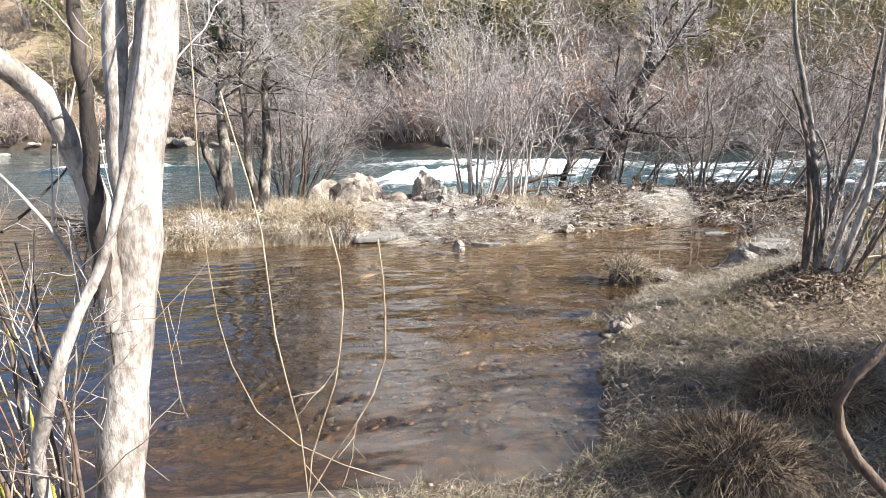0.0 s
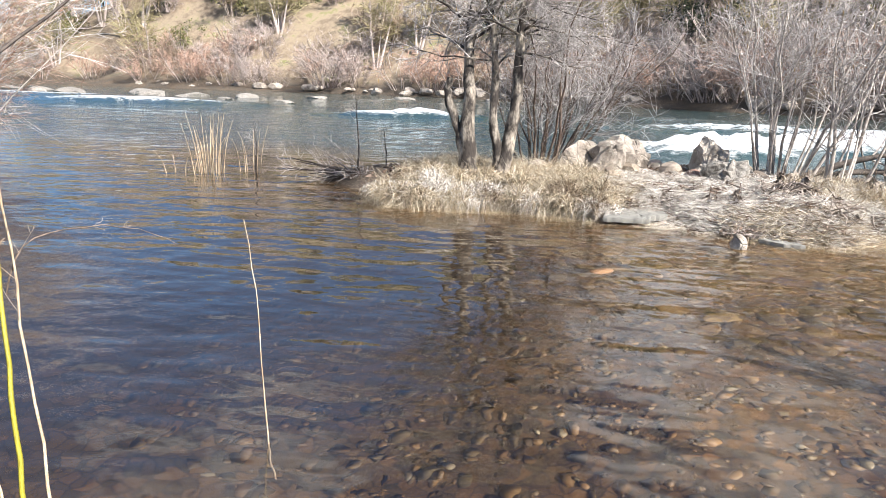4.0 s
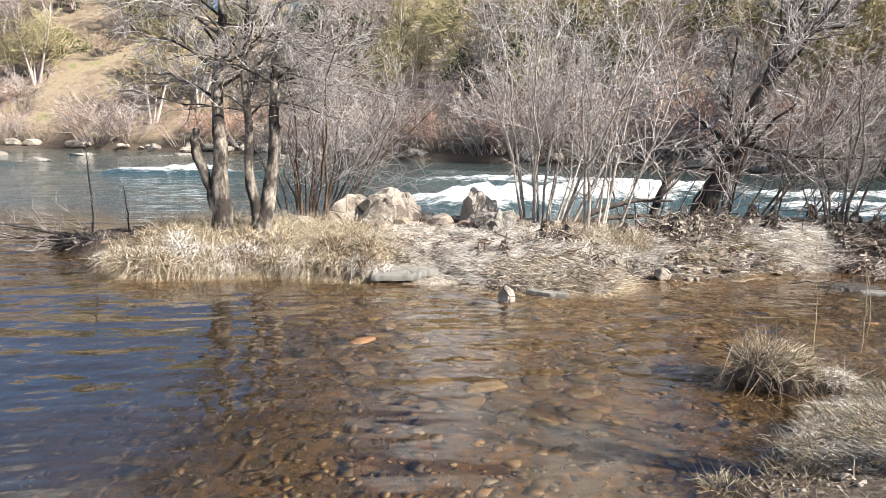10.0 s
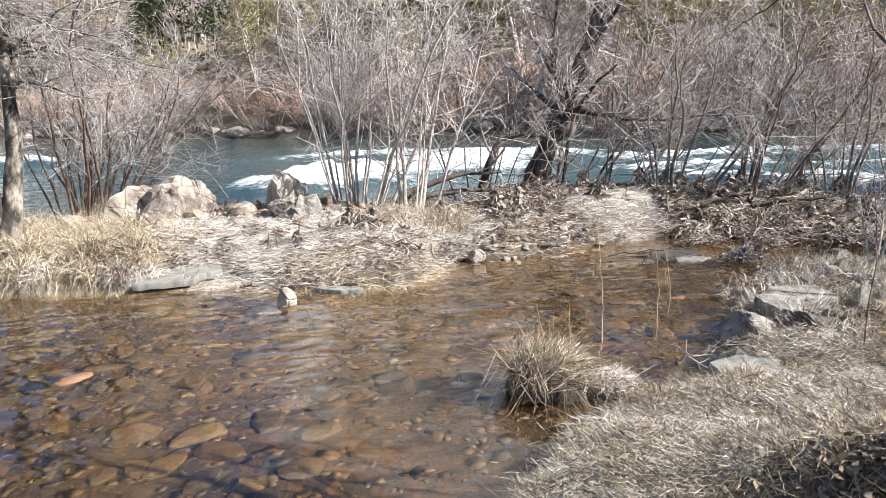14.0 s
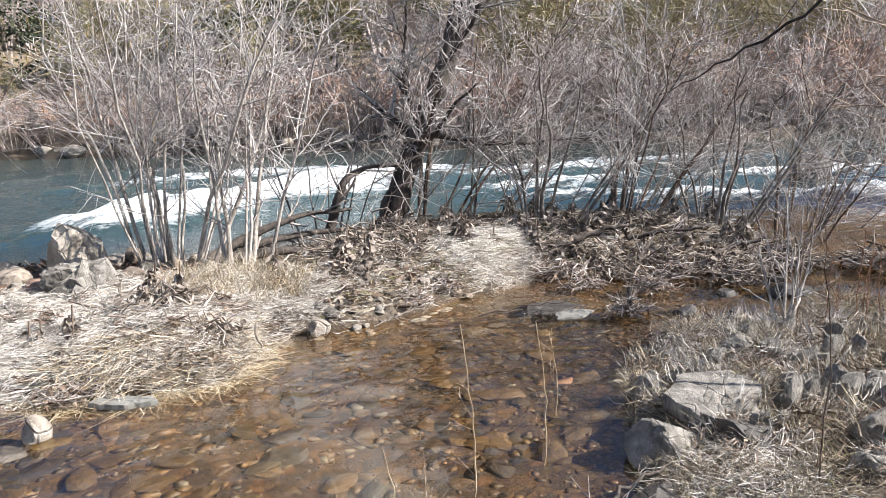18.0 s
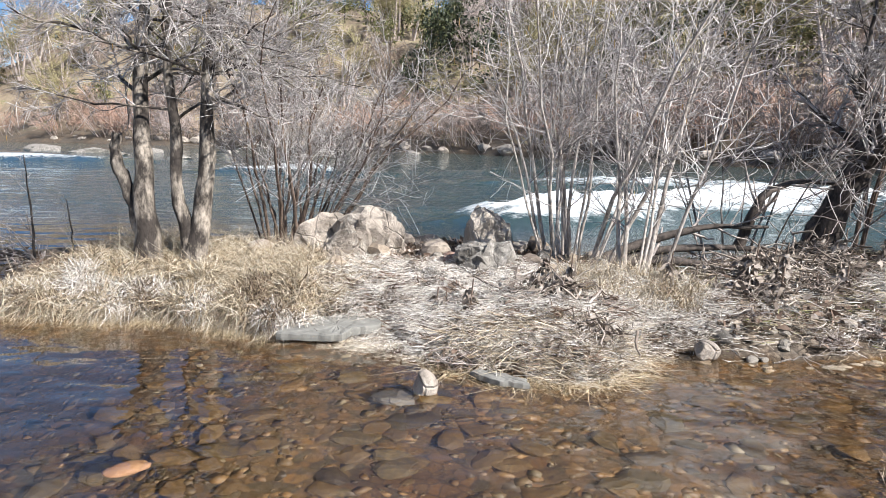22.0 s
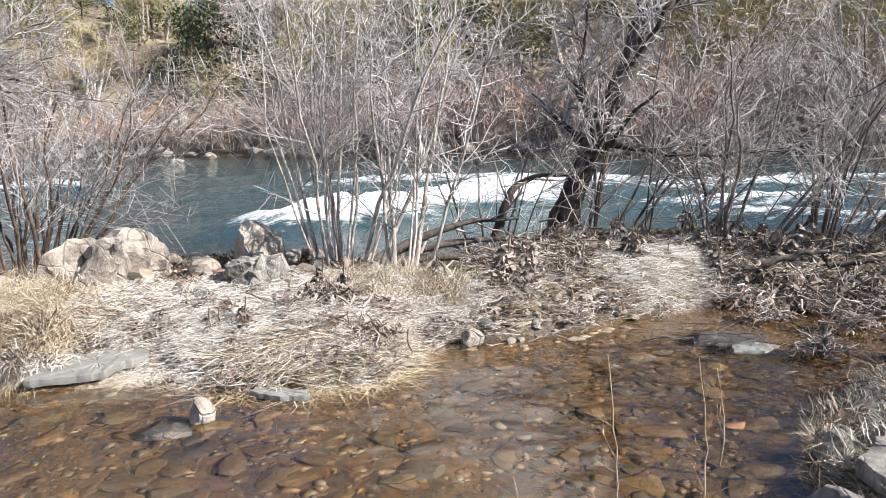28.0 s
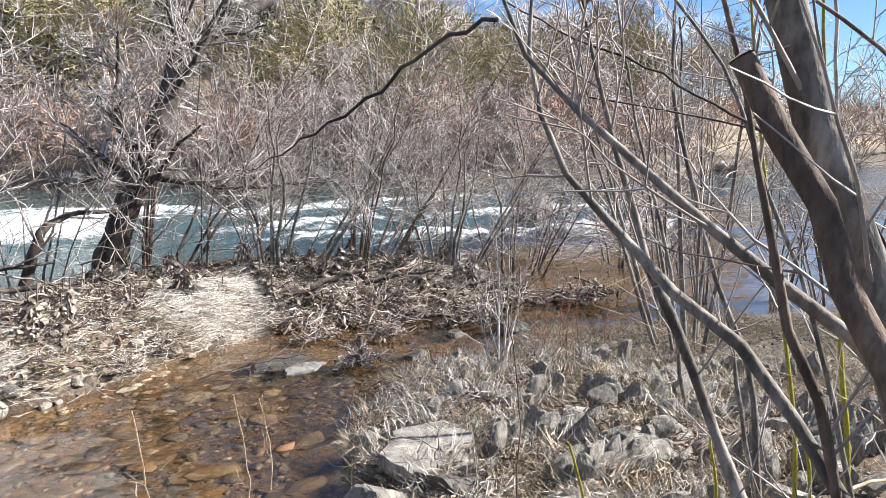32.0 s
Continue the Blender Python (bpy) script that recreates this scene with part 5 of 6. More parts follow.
def debris(name, x, y, z, r, seed, label, count=90, pale=False):
    """A snag of roots and silt-grey rubbish left by the flood."""
    rng = np.random.RandomState(seed)
    ob = thing(name, x, y, z, label, "debris")
    d = unit(rng.normal(size=(count, 3)) * (1, 1, 0.4) + (0, 0, 0.12))
    s = np.linspace(0, 1, 5)
    P = rng.normal(size=(count, 1, 3)) * (r * 0.5, r * 0.4, r * 0.2) + d[:, None] * (s[None, :, None] - 0.3) * r * (0.5 + 0.9 * rng.rand(count))[:, None, None] + np.cumsum(rng.normal(0, r * 0.08, (count, 5, 3)), 1)
    P[:, :, 2] = np.abs(P[:, :, 2])
    child("root_tangle", tube_mesh("root_tangle", [(P, (r * 0.012 + r * 0.03 * rng.rand(count, 1) ** 3) * np.linspace(1.2, 0.5, 5), 4)], TWIG_DARK if pale else SILT), ob)
    n = 150
    base = rng.normal(size=(n, 3)) * (r * 0.45, r * 0.38, r * 0.2)
    base[:, 2] = np.abs(base[:, 2])
    child("leaf_bundle", blades(base, rng.normal(size=(n, 3)), r * (0.12 + 0.25 * rng.rand(n)), r * (0.06 + 0.12 * rng.rand(n)), 0.2, rng, SILT if not pale else LITTER, "leaf_bundle", 0.3), ob, "silt-coated leaves")
    return ob


for k, (x, y, r, pale) in enumerate(((-0.5, 6.2, 0.36, False), (-0.15, 5.5, 0.28, False), (-1.17, 5.2, 0.2, True), (-0.6, 5.25, 0.12, True), (0.0, 5.35, 0.14, False), (-1.9, 6.3, 0.16, False), (1.5, 6.6, 0.3, False), (2.1, 6.9, 0.3, False), (2.6, 7.6, 0.34, False), (1.6, 7.6, 0.36, False),
                                       (4.3, 6.9, 0.34, False), (4.9, 6.5, 0.34, False), (5.6, 6.3, 0.34, False), (6.3, 6.0, 0.34, False), (5.2, 7.2, 0.4, False), (3.6, 4.65, 0.2, True), (7.0, 5.6, 0.36, False), (2.4, 6.2, 0.18, True), (1.9, 5.95, 0.16, True), (1.3, 6.15, 0.16, True), (2.2, 8.2, 0.4, False), (2.9, 8.8, 0.4, False), (4.0, 6.3, 0.3, True), (4.6, 5.9, 0.34, False), (5.1, 5.6, 0.3, True), (5.8, 5.4, 0.36, False), (6.6, 5.1, 0.36, False), (3.9, 5.7, 0.22, True), (5.5, 4.9, 0.3, False), (4.4, 5.2, 0.22, True), (7.4, 4.6, 0.4, False), (3.4, 7.6, 0.34, False), (4.6, 7.6, 0.38, False), (6.2, 6.9, 0.4, False))):
    debris("flood_debris", x, y, max(rise_at(x, y), 0.0) + 0.03, r, 600 + k, "silt-grey root tangle of flood debris on the shore" if pale else "dark flood debris caught on the shore", pale=pale)


def snag(x, y, z, h, seed):
    """Silt-brown leaves wrapped round a stem by the flood: a ragged upright spindle."""
    rng = np.random.RandomState(seed)
    n = 90
    u = rng.rand(n)
    a = rng.rand(n) * 6.283
    q = h * 0.2 * np.sin(np.pi * np.clip(u + 0.12, 0, 1)) * np.sqrt(rng.rand(n))
    base = np.stack([np.cos(a) * q + 0.06 * h * np.sin(u * 5 + seed), np.sin(a) * q, u * h], 1)
    way = np.stack([np.cos(a), np.sin(a), rng.normal(-0.5, 0.5, n)], 1)
    ob = thing("flood_debris", x, y, z, "silt-brown leaves snagged round a willow stem", "debris", "snagged leaves in the thicket")
    child("leaf_bundle", blades(base, way, h * (0.1 + 0.2 * rng.rand(n)), h * (0.08 + 0.12 * rng.rand(n)), 0.3, rng, SILT, "leaf_bundle", 0.25), ob)
    child("snagged_stem", tube_mesh("snagged_stem", [(curve_of([(0, 0, -0.06), (0.05 * h, 0, h * 0.6), (0.12 * h, 0.02, h * 1.35)], 6), np.linspace(0.012, 0.006, 6)[None], 5)], BARK_BROWN), ob)


rng = np.random.RandomState(66)
for k in range(64):
    x = rng.uniform(1.3, 7.2) if k % 8 else rng.uniform(-1.6, 1.2)
    y = np.interp(x, [-1.6, 0.4, 1.3, 3.0, 4.5, 6.0, 8.5], [5.6, 6.2, 6.3, 6.9, 6.7, 6.3, 5.4]) + rng.uniform(0, 2.0 if k % 8 else 0.9)
    snag(x, y, rise_at(x, y), rng.uniform(0.14, 0.4), 660 + k)


# ---------- dead wood and stalks ----------
def stalk(name, points, r0, r1, mat, label, category, seed=1, sides=6, n=14, wob=0.004, kids=0, twig_mat=None, ratio=0.3, least=0.0015, group=""):
    """One bent stem, with side twigs where it has them."""
    rng = np.random.RandomState(seed)
    p = np.array(points, float)
    ob = thing(name, *p[0], label, category, group)
    P = curve_of(p - p[0], n, rng, wob)
    R = np.linspace(r0, r1, n)[None] * (1 + 0.05 * rng.normal(size=(1, n)))
    child("stem", tube_mesh("stem", [(P, R, sides)], mat), ob)
    if kids:
        C, Q = grow(P, R, kids, ratio, 45, rng, 6, 0.15, 0.1, 0.07, 0.45, 0.35, least)
        D, S = grow(C, Q, 3, 0.5, 45, rng, 4, 0.2, 0.05, 0.07, 0.6, 0.5, least)
        for k in range(kids):
            child("side_twig", tube_mesh("side_twig", [(C[k:k + 1], Q[k:k + 1], 4), (D[3 * k:3 * k + 3], S[3 * k:3 * k + 3], 3)], twig_mat or mat), ob)
    return ob


def branched(name, x, y, z, stems, mat, label, category, seed, kids, twig_mat, ratio=0.35, least=0.002, ends=()):
    """A small tree near the path, of several bent stems given by points and radii."""
    rng = np.random.RandomState(seed)
    ob = thing(name, x, y, z, label, category)
    off = np.array([x, y, z])
    for i, (pts, r0, r1, m2) in enumerate(stems):
        P = curve_of(np.array(pts, float) - off, 20, rng, 0.004)
        R = np.linspace(r0, r1, 20)[None] * (1 + 0.06 * rng.normal(size=(1, 20)))
        if i not in ends:
            R = R * np.interp(np.arange(20), [0, 13, 19], [1, 1, 0.3])[None]
        st = child("stem", tube_mesh("stem", [(P, R, 12)], m2 or mat), ob)
        if i in ends:
            tip, t = P[0, -1], unit(P[0, -1] - P[0, -3])
            u = unit(np.cross(t, (0.2, 0.3, 1)))
            w = np.cross(t, u)
            a = np.arange(12) * 6.283 / 12
            rim = tip + (u * np.cos(a)[:, None] + w * np.sin(a)[:, None]) * r1 * 1.02
            child("cut_end", mesh_of("cut_end", np.r_[rim + t * 0.001, [tip + t * 0.006]], [], [(k, (k + 1) % 12, 12) for k in range(12)], CUT_WOOD), st, "sawn grey end")
        if kids and i not in ends and r0 > 0.006:
            C, Q = grow(P, R, kids, ratio, 42, rng, 8, 0.25, 0.12, 0.05, 0.15, 0.3, least * 1.3)
            D, S = grow(C, Q, 5, 0.45, 45, rng, 5, 0.2, 0.08, 0.07, 0.55, 0.5, least)
            for k in range(kids):
                child("side_branch", tube_mesh("side_branch", [(C[k:k + 1], Q[k:k + 1], 5), (D[5 * k:5 * k + 5], S[5 * k:5 * k + 5], 3)], twig_mat), ob)
    return ob


# the white-barked tree by which the walk begins
branched("bank_alder", -4.51, -2.22, 0.1, [
    ([(-4.51, -2.22, 0.05), (-4.43, -2.2, 0.68), (-4.34, -2.18, 1.28), (-4.3, -2.17, 1.68), (-4.2, -2.16, 2.08), (-4.15, -2.15, 2.5), (-4.05, -2.1, 3.6)], 0.095, 0.06, BARK_PALE),
    ([(-4.33, -2.19, 1.35), (-4.36, -2.16, 1.75), (-4.36, -2.1, 2.1), (-4.3, -2.0, 3.2)], 0.055, 0.035, BARK_PALE),
    ([(-4.42, -2.22, 1.05), (-4.43, -2.3, 1.6), (-4.5, -2.37, 1.85), (-4.56, -2.44, 1.97), (-4.68, -2.53, 2.05), (-4.81, -2.69, 2.12), (-5.2, -2.9, 2.4)], 0.055, 0.03, BARK_PALE),
    ([(-4.42, -2.35, 1.2), (-4.39, -2.42, 1.7), (-4.4, -2.44, 2.05), (-4.4, -2.45, 2.6)], 0.03, 0.02, BARK_DARK),
    ([(-4.68, -2.3, 0.15), (-4.66, -2.5, 0.7), (-4.5, -2.56, 1.09), (-4.39, -2.53, 1.29), (-4.28, -2.5, 1.6), (-4.18, -2.5, 2.05), (-4.1, -2.5, 2.7)], 0.03, 0.008, BARK_PALE)],
    BARK_PALE, "pale-barked alder with a fork on the pool's edge", "tree", 101, 6, TWIG_GREY, 0.3).location = (-4.52, -2.44, 0.1)
rng = np.random.RandomState(102)
for k in range(15):
    x, y = rng.uniform(-5.0, -4.45), rng.uniform(-2.75, -2.3)
    h = rng.uniform(0.9, 2.2)
    stalk("dead_sapling", [(x, y, rise_at(x, y) - 0.03), (x + rng.uniform(-0.1, 0.1), y + rng.uniform(-0.1, 0.1), h * 0.5), (x + rng.uniform(-0.3, 0.3), y + rng.uniform(-0.3, 0.3), h)], rng.uniform(0.006, 0.016), 0.003, (BARK_PALE, BARK_BROWN, BARK_DARK)[k % 3],
          "thin bare sapling beside the pale alder", "sapling", k, kids=6, twig_mat=(TWIG_GREY, TWIG_TAN, TWIG_DARK)[k % 3], group="saplings by the alder")
for k, pts in enumerate(([(-4.1, -2.4, 2.6), (-4.03, -2.85, 1.9), (-4.04, -2.89, 1.34), (-4.01, -2.89, 1.03), (-3.91, -2.88, 0.79), (-3.79, -2.87, 0.67), (-3.44, -2.89, 0.53)],
                         [(-3.92, -3.25, 1.88), (-3.81, -3.45, 1.51), (-3.81, -3.45, 1.28), (-3.79, -3.45, 1.1), (-3.75, -3.45, 1.01), (-3.74, -3.45, 0.66), (-3.7600000000000002, -3.43, 0.2)],
                         [(-3.66, -3.4, 1.53), (-3.63, -3.46, 1.36), (-3.63, -3.46, 1.21), (-3.69, -3.45, 1.07), (-3.75, -3.45, 0.89), (-3.76, -3.44, 0.63), (-3.78, -3.42, 0.2)],
                         [(-3.54, -3.44, 1.5), (-3.51, -3.47, 1.23), (-3.56, -3.46, 1.06), (-3.69, -3.45, 0.93), (-3.81, -3.44, 0.66), (-3.83, -3.42, 0.2)])):
    stalk("arching_twig", pts, 0.0026, 0.0014, STALK_PALE, "thin pale twig arching over the water", "twig", 110 + k, kids=1, twig_mat=TWIG_TAN, ratio=0.2, group="arching twigs")
stalk("dark_branch", [(-4.72, -2.6, 1.45), (-4.69, -2.07, 1.58), (-4.68, -1.95, 1.65), (-4.63, -1.75, 1.75), (-4.58, -1.62, 1.86), (-4.54, -1.53, 1.95), (-4.45, -1.3, 2.15)], 0.006, 0.003, BARK_DARK, "dark knobbly branch reaching over the pool", "branch", 120, kids=4, twig_mat=TWIG_DARK, ratio=0.15)
# green-yellow shoots and dead stalks at the water's edge
for k, (x, y, u, v, h) in enumerate(((-5.25, -1.93, -5.59, -1.75, 1.08), (-5.17, -1.62, -5.51, -1.45, 1.07), (-5.05, -1.46, -5.37, -1.11, 1.07))):
    stalk("yellow_shoot", [(x, y, min(rise_at(x, y), 0.0) - 0.03), ((x + u) / 2, (y + v) / 2, h * 0.5), (u, v, h)], 0.011, 0.008, STALK_YELLOW, "cut yellow-green willow shoot at the water's edge", "shoot", 130 + k, kids=1, twig_mat=STALK_PALE, ratio=0.06, group="yellow shoots")
for k, (pts, r, mt, kids) in enumerate((
        ([(-5.02, -1.35, -0.3), (-5.19, -1.21, 0.51), (-5.35, -1.07, 1.05), (-5.39, -1.05, 1.33), (-5.41, -1.03, 1.66)], 0.007, STALK_PALE, 3),
        ([(-4.5, -0.6, -0.4), (-4.6, -0.48, 0.48), (-4.67, -0.36, 0.79), (-4.74, -0.32, 1.04)], 0.0045, STALK_PALE, 0),
        ([(-5.08, -1.48, -0.2), (-5.26, -1.38, 0.5), (-5.44, -1.28, 1.05), (-5.46, -1.44, 0.91), (-5.46, -1.62, 0.76)], 0.0065, STALK_PALE, 0),
        ([(-5.42, -1.9, 0.3), (-5.43, -1.86, 0.58), (-5.46, -1.62, 0.78), (-5.45, -1.4, 0.93)], 0.005, BARK_DARK, 2),
        ([(-5.15, -1.47, -0.2), (-5.33, -1.56, 0.52), (-5.49, -1.65, 0.82), (-5.59, -1.74, 1.08)], 0.008, BARK_DARK, 3),
        ([(-5.1, -1.5, -0.2), (-5.29, -1.43, 0.52), (-5.44, -1.43, 0.85), (-5.49, -1.44, 1.02)], 0.004, TWIG_RED, 1),
        ([(-5.15, -1.6, -0.2), (-5.3, -1.47, 0.51), (-5.37, -1.28, 0.84), (-5.36, -1.11, 1.01)], 0.005, STALK_PALE, 0),
        ([(-5.36, -1.1, 0.85), (-5.34, -1.05, 1.05), (-5.25, -0.89, 1.08), (-5.11, -0.69, 1.06), (-5.0, -0.59, 1.01), (-4.94, -0.54, 0.94)], 0.0035, BARK_BROWN, 5))):
    stalk("dead_stalk", pts, r, r * 0.5, mt, "thin dead stalk at the water's edge", "stalk", 140 + k, kids=kids, twig_mat=TWIG_TAN, ratio=0.12, group="dead stalks")
for k, pts in enumerate(([(-5.5, -2.3, 0.2), (-5.57, -2.09, 0.89), (-5.65, -1.96, 1.24), (-5.67, -1.84, 1.58), (-5.63, -1.66, 1.89)], [(-5.5, -2.25, 0.2), (-5.59, -2.07, 0.93), (-5.61, -1.95, 1.06), (-5.62, -1.79, 1.22), (-5.64, -1.66, 1.58)], [(-5.5, -2.2, 0.2), (-5.6, -2.05, 0.98), (-5.67, -1.96, 1.36), (-5.66, -1.82, 1.79)])):
    stalk("dark_shoot", pts, 0.008, 0.003, BARK_BROWN, "dark reddish shoot leaning over the pool's edge", "shoot", 125 + k, kids=5, twig_mat=TWIG_RED, ratio=0.25, group="dark shoots")
# thin stalks in front of the last stand
for k, (x, y, h, mt) in enumerate(((1.28, 2.72, 0.95, 0), (0.72, 2.55, 1.1, 0), (2.0, 1.55, 1.2, 1), (0.3, 2.62, 0.55, 0), (1.7, 3.2, 0.7, 0))):
    z0 = rise_at(x, y)
    stalk("dead_stalk", [(x, y, z0 - 0.05), (x + 0.03, y, z0 + h * 0.5), (x - 0.02, y + 0.03, z0 + h)], 0.005, 0.002, (STALK_PALE, BARK_BROWN)[mt], "thin dead stalk rising from the shallows", "stalk", 150 + k, kids=4, twig_mat=TWIG_TAN, ratio=0.2, group="stalks in the shallows")
for k, (x, y, h, dx) in enumerate(((1.72, 0.92, 0.72, -0.12), (1.9, 0.55, 0.85, 0.02), (1.75, 0.2, 0.9, -0.02))):
    z0 = rise_at(x, y)
    stalk("yellow_shoot", [(x, y, z0 - 0.03), (x + dx * 0.4, y + 0.03, z0 + h * 0.5), (x + dx, y + 0.08, z0 + h)], 0.008, 0.005, STALK_YELLOW, "yellow-green willow shoot with a dark broken tip", "shoot", 160 + k, kids=2, twig_mat=TWIG_DARK, ratio=0.12, group="yellow shoots")
# branches at the last stand
branched("bank_willow", 0.62, -0.12, 0.4, [
    ([(0.66, -0.16, 0.3), (0.64, -0.18, 1.0), (0.62, -0.17, 1.39), (0.6, -0.1, 1.5), (0.61, -0.01, 1.62), (0.6, 0.08, 1.71), (0.61, 0.19, 1.8), (0.57, 0.27, 1.87), (0.52, 0.34, 1.94), (0.54, 0.4, 2.04), (0.56, 0.41, 2.17), (0.59, 0.41, 2.39)], 0.017, 0.0055, BARK_SMOOTH),
    ([(0.66, -0.2, 0.3), (0.68, -0.24, 1.2), (0.67, -0.2, 1.59), (0.66, -0.12, 1.69), (0.65, -0.06, 1.73), (0.61, 0.07, 1.83), (0.55, 0.2, 1.95), (0.48, 0.32, 2.07), (0.44, 0.37, 2.16), (0.41, 0.4, 2.34)], 0.018, 0.006, BARK_SMOOTH),
    ([(0.44, 0.37, 2.17), (0.41, 0.44, 2.16), (0.36, 0.52, 2.09), (0.32, 0.62, 2.03), (0.28, 0.71, 1.98), (0.25, 0.79, 1.95)], 0.0036, 0.0016, BARK_DARK),
    ([(0.55, -0.16, 0.3), (0.47, -0.27, 1.2), (0.45, -0.23, 1.5), (0.47, -0.18, 1.68), (0.48, -0.14, 1.75), (0.49, -0.1, 1.83), (0.49, -0.06, 1.91), (0.48, -0.02, 2.0), (0.46, 0.02, 2.08)], 0.024, 0.0155, BARK_BROWN),
    ([(0.57, -0.12, 0.25), (0.52, -0.28, 1.2), (0.51, -0.24, 1.45), (0.54, -0.17, 1.65), (0.57, -0.12, 1.77), (0.57, -0.07, 1.87), (0.57, -0.03, 1.98), (0.55, 0.0, 2.07), (0.53, 0.02, 2.16), (0.5, 0.06, 2.43), (0.46, 0.1, 2.9), (0.5, 0.2, 3.6)], 0.033, 0.0165, BARK_SMOOTH),
    ([(0.62, -0.05, 0.3), (0.61, -0.12, 1.1), (0.6, -0.09, 1.52), (0.59, -0.04, 1.65), (0.57, 0.02, 1.81), (0.57, 0.03, 2.02), (0.55, 0.09, 2.17), (0.51, 0.1, 2.39)], 0.011, 0.005, BARK_BROWN),
    ([(0.62, -0.16, 0.3), (0.64, -0.19, 0.66), (0.74, -0.22, 1.13), (0.78, -0.28, 1.38), (0.83, -0.38, 1.74), (0.83, -0.45, 2.3), (0.9, -0.5, 3.2)], 0.022, 0.01, BARK_SMOOTH),
    ([(0.68, -0.2, 0.3), (0.74, -0.25, 0.64), (0.86, -0.33, 1.2), (0.92, -0.42, 1.5), (0.91, -0.5, 1.95), (0.87, -0.58, 2.6), (0.95, -0.6, 3.6)], 0.024, 0.011, BARK_PALE),
    ([(0.68, -0.28, 0.3), (0.74, -0.36, 0.62), (0.86, -0.44, 1.08), (0.87, -0.48, 1.45), (0.84, -0.52, 1.95), (0.78, -0.58, 2.7), (0.8, -0.7, 3.7)], 0.032, 0.016, BARK_PALE),
    ([(0.74, -0.3, 0.3), (0.82, -0.38, 0.64), (0.94, -0.48, 1.16), (0.99, -0.64, 1.36), (1.01, -0.8, 1.45), (1.05, -1.0, 1.6)], 0.019, 0.009, BARK_SMOOTH),
    ([(0.82, -0.34, 0.3), (0.92, -0.42, 0.68), (1.11, -0.5, 1.27), (1.2, -0.57, 1.6), (1.25, -0.6, 1.86), (1.25, -0.62, 2.6), (1.35, -0.6, 3.4)], 0.018, 0.009, BARK_SMOOTH),
    ([(0.72, -0.1, 0.3), (0.78, -0.11, 0.66), (0.84, 0.02, 1.03), (0.85, 0.16, 1.41), (0.77, 0.34, 1.88), (0.73, 0.42, 2.3)], 0.017, 0.007, BARK_SMOOTH),
    ([(0.74, -0.16, 0.3), (0.81, -0.17, 0.65), (1.01, -0.2, 1.11), (1.12, -0.22, 1.32), (1.2, -0.22, 1.8), (1.22, -0.22, 2.6), (1.3, -0.2, 3.5)], 0.018, 0.008, BARK_PALE),
    ([(0.78, -0.36, 0.3), (0.85, -0.43, 0.62), (1.01, -0.6, 1.07), (1.08, -0.79, 1.3), (1.13, -0.97, 1.47)], 0.016, 0.008, BARK_BROWN),
    ([(0.86, -0.36, 0.3), (0.97, -0.44, 0.61), (1.18, -0.62, 0.89), (1.36, -0.76, 1.1), (1.5, -0.9, 1.5)], 0.016, 0.008, BARK_SMOOTH)],
    BARK_SMOOTH, "grey many-stemmed willow with a sawn stub on the bank", "tree", 170, 7, TWIG_DARK, 0.2, ends=(3,))
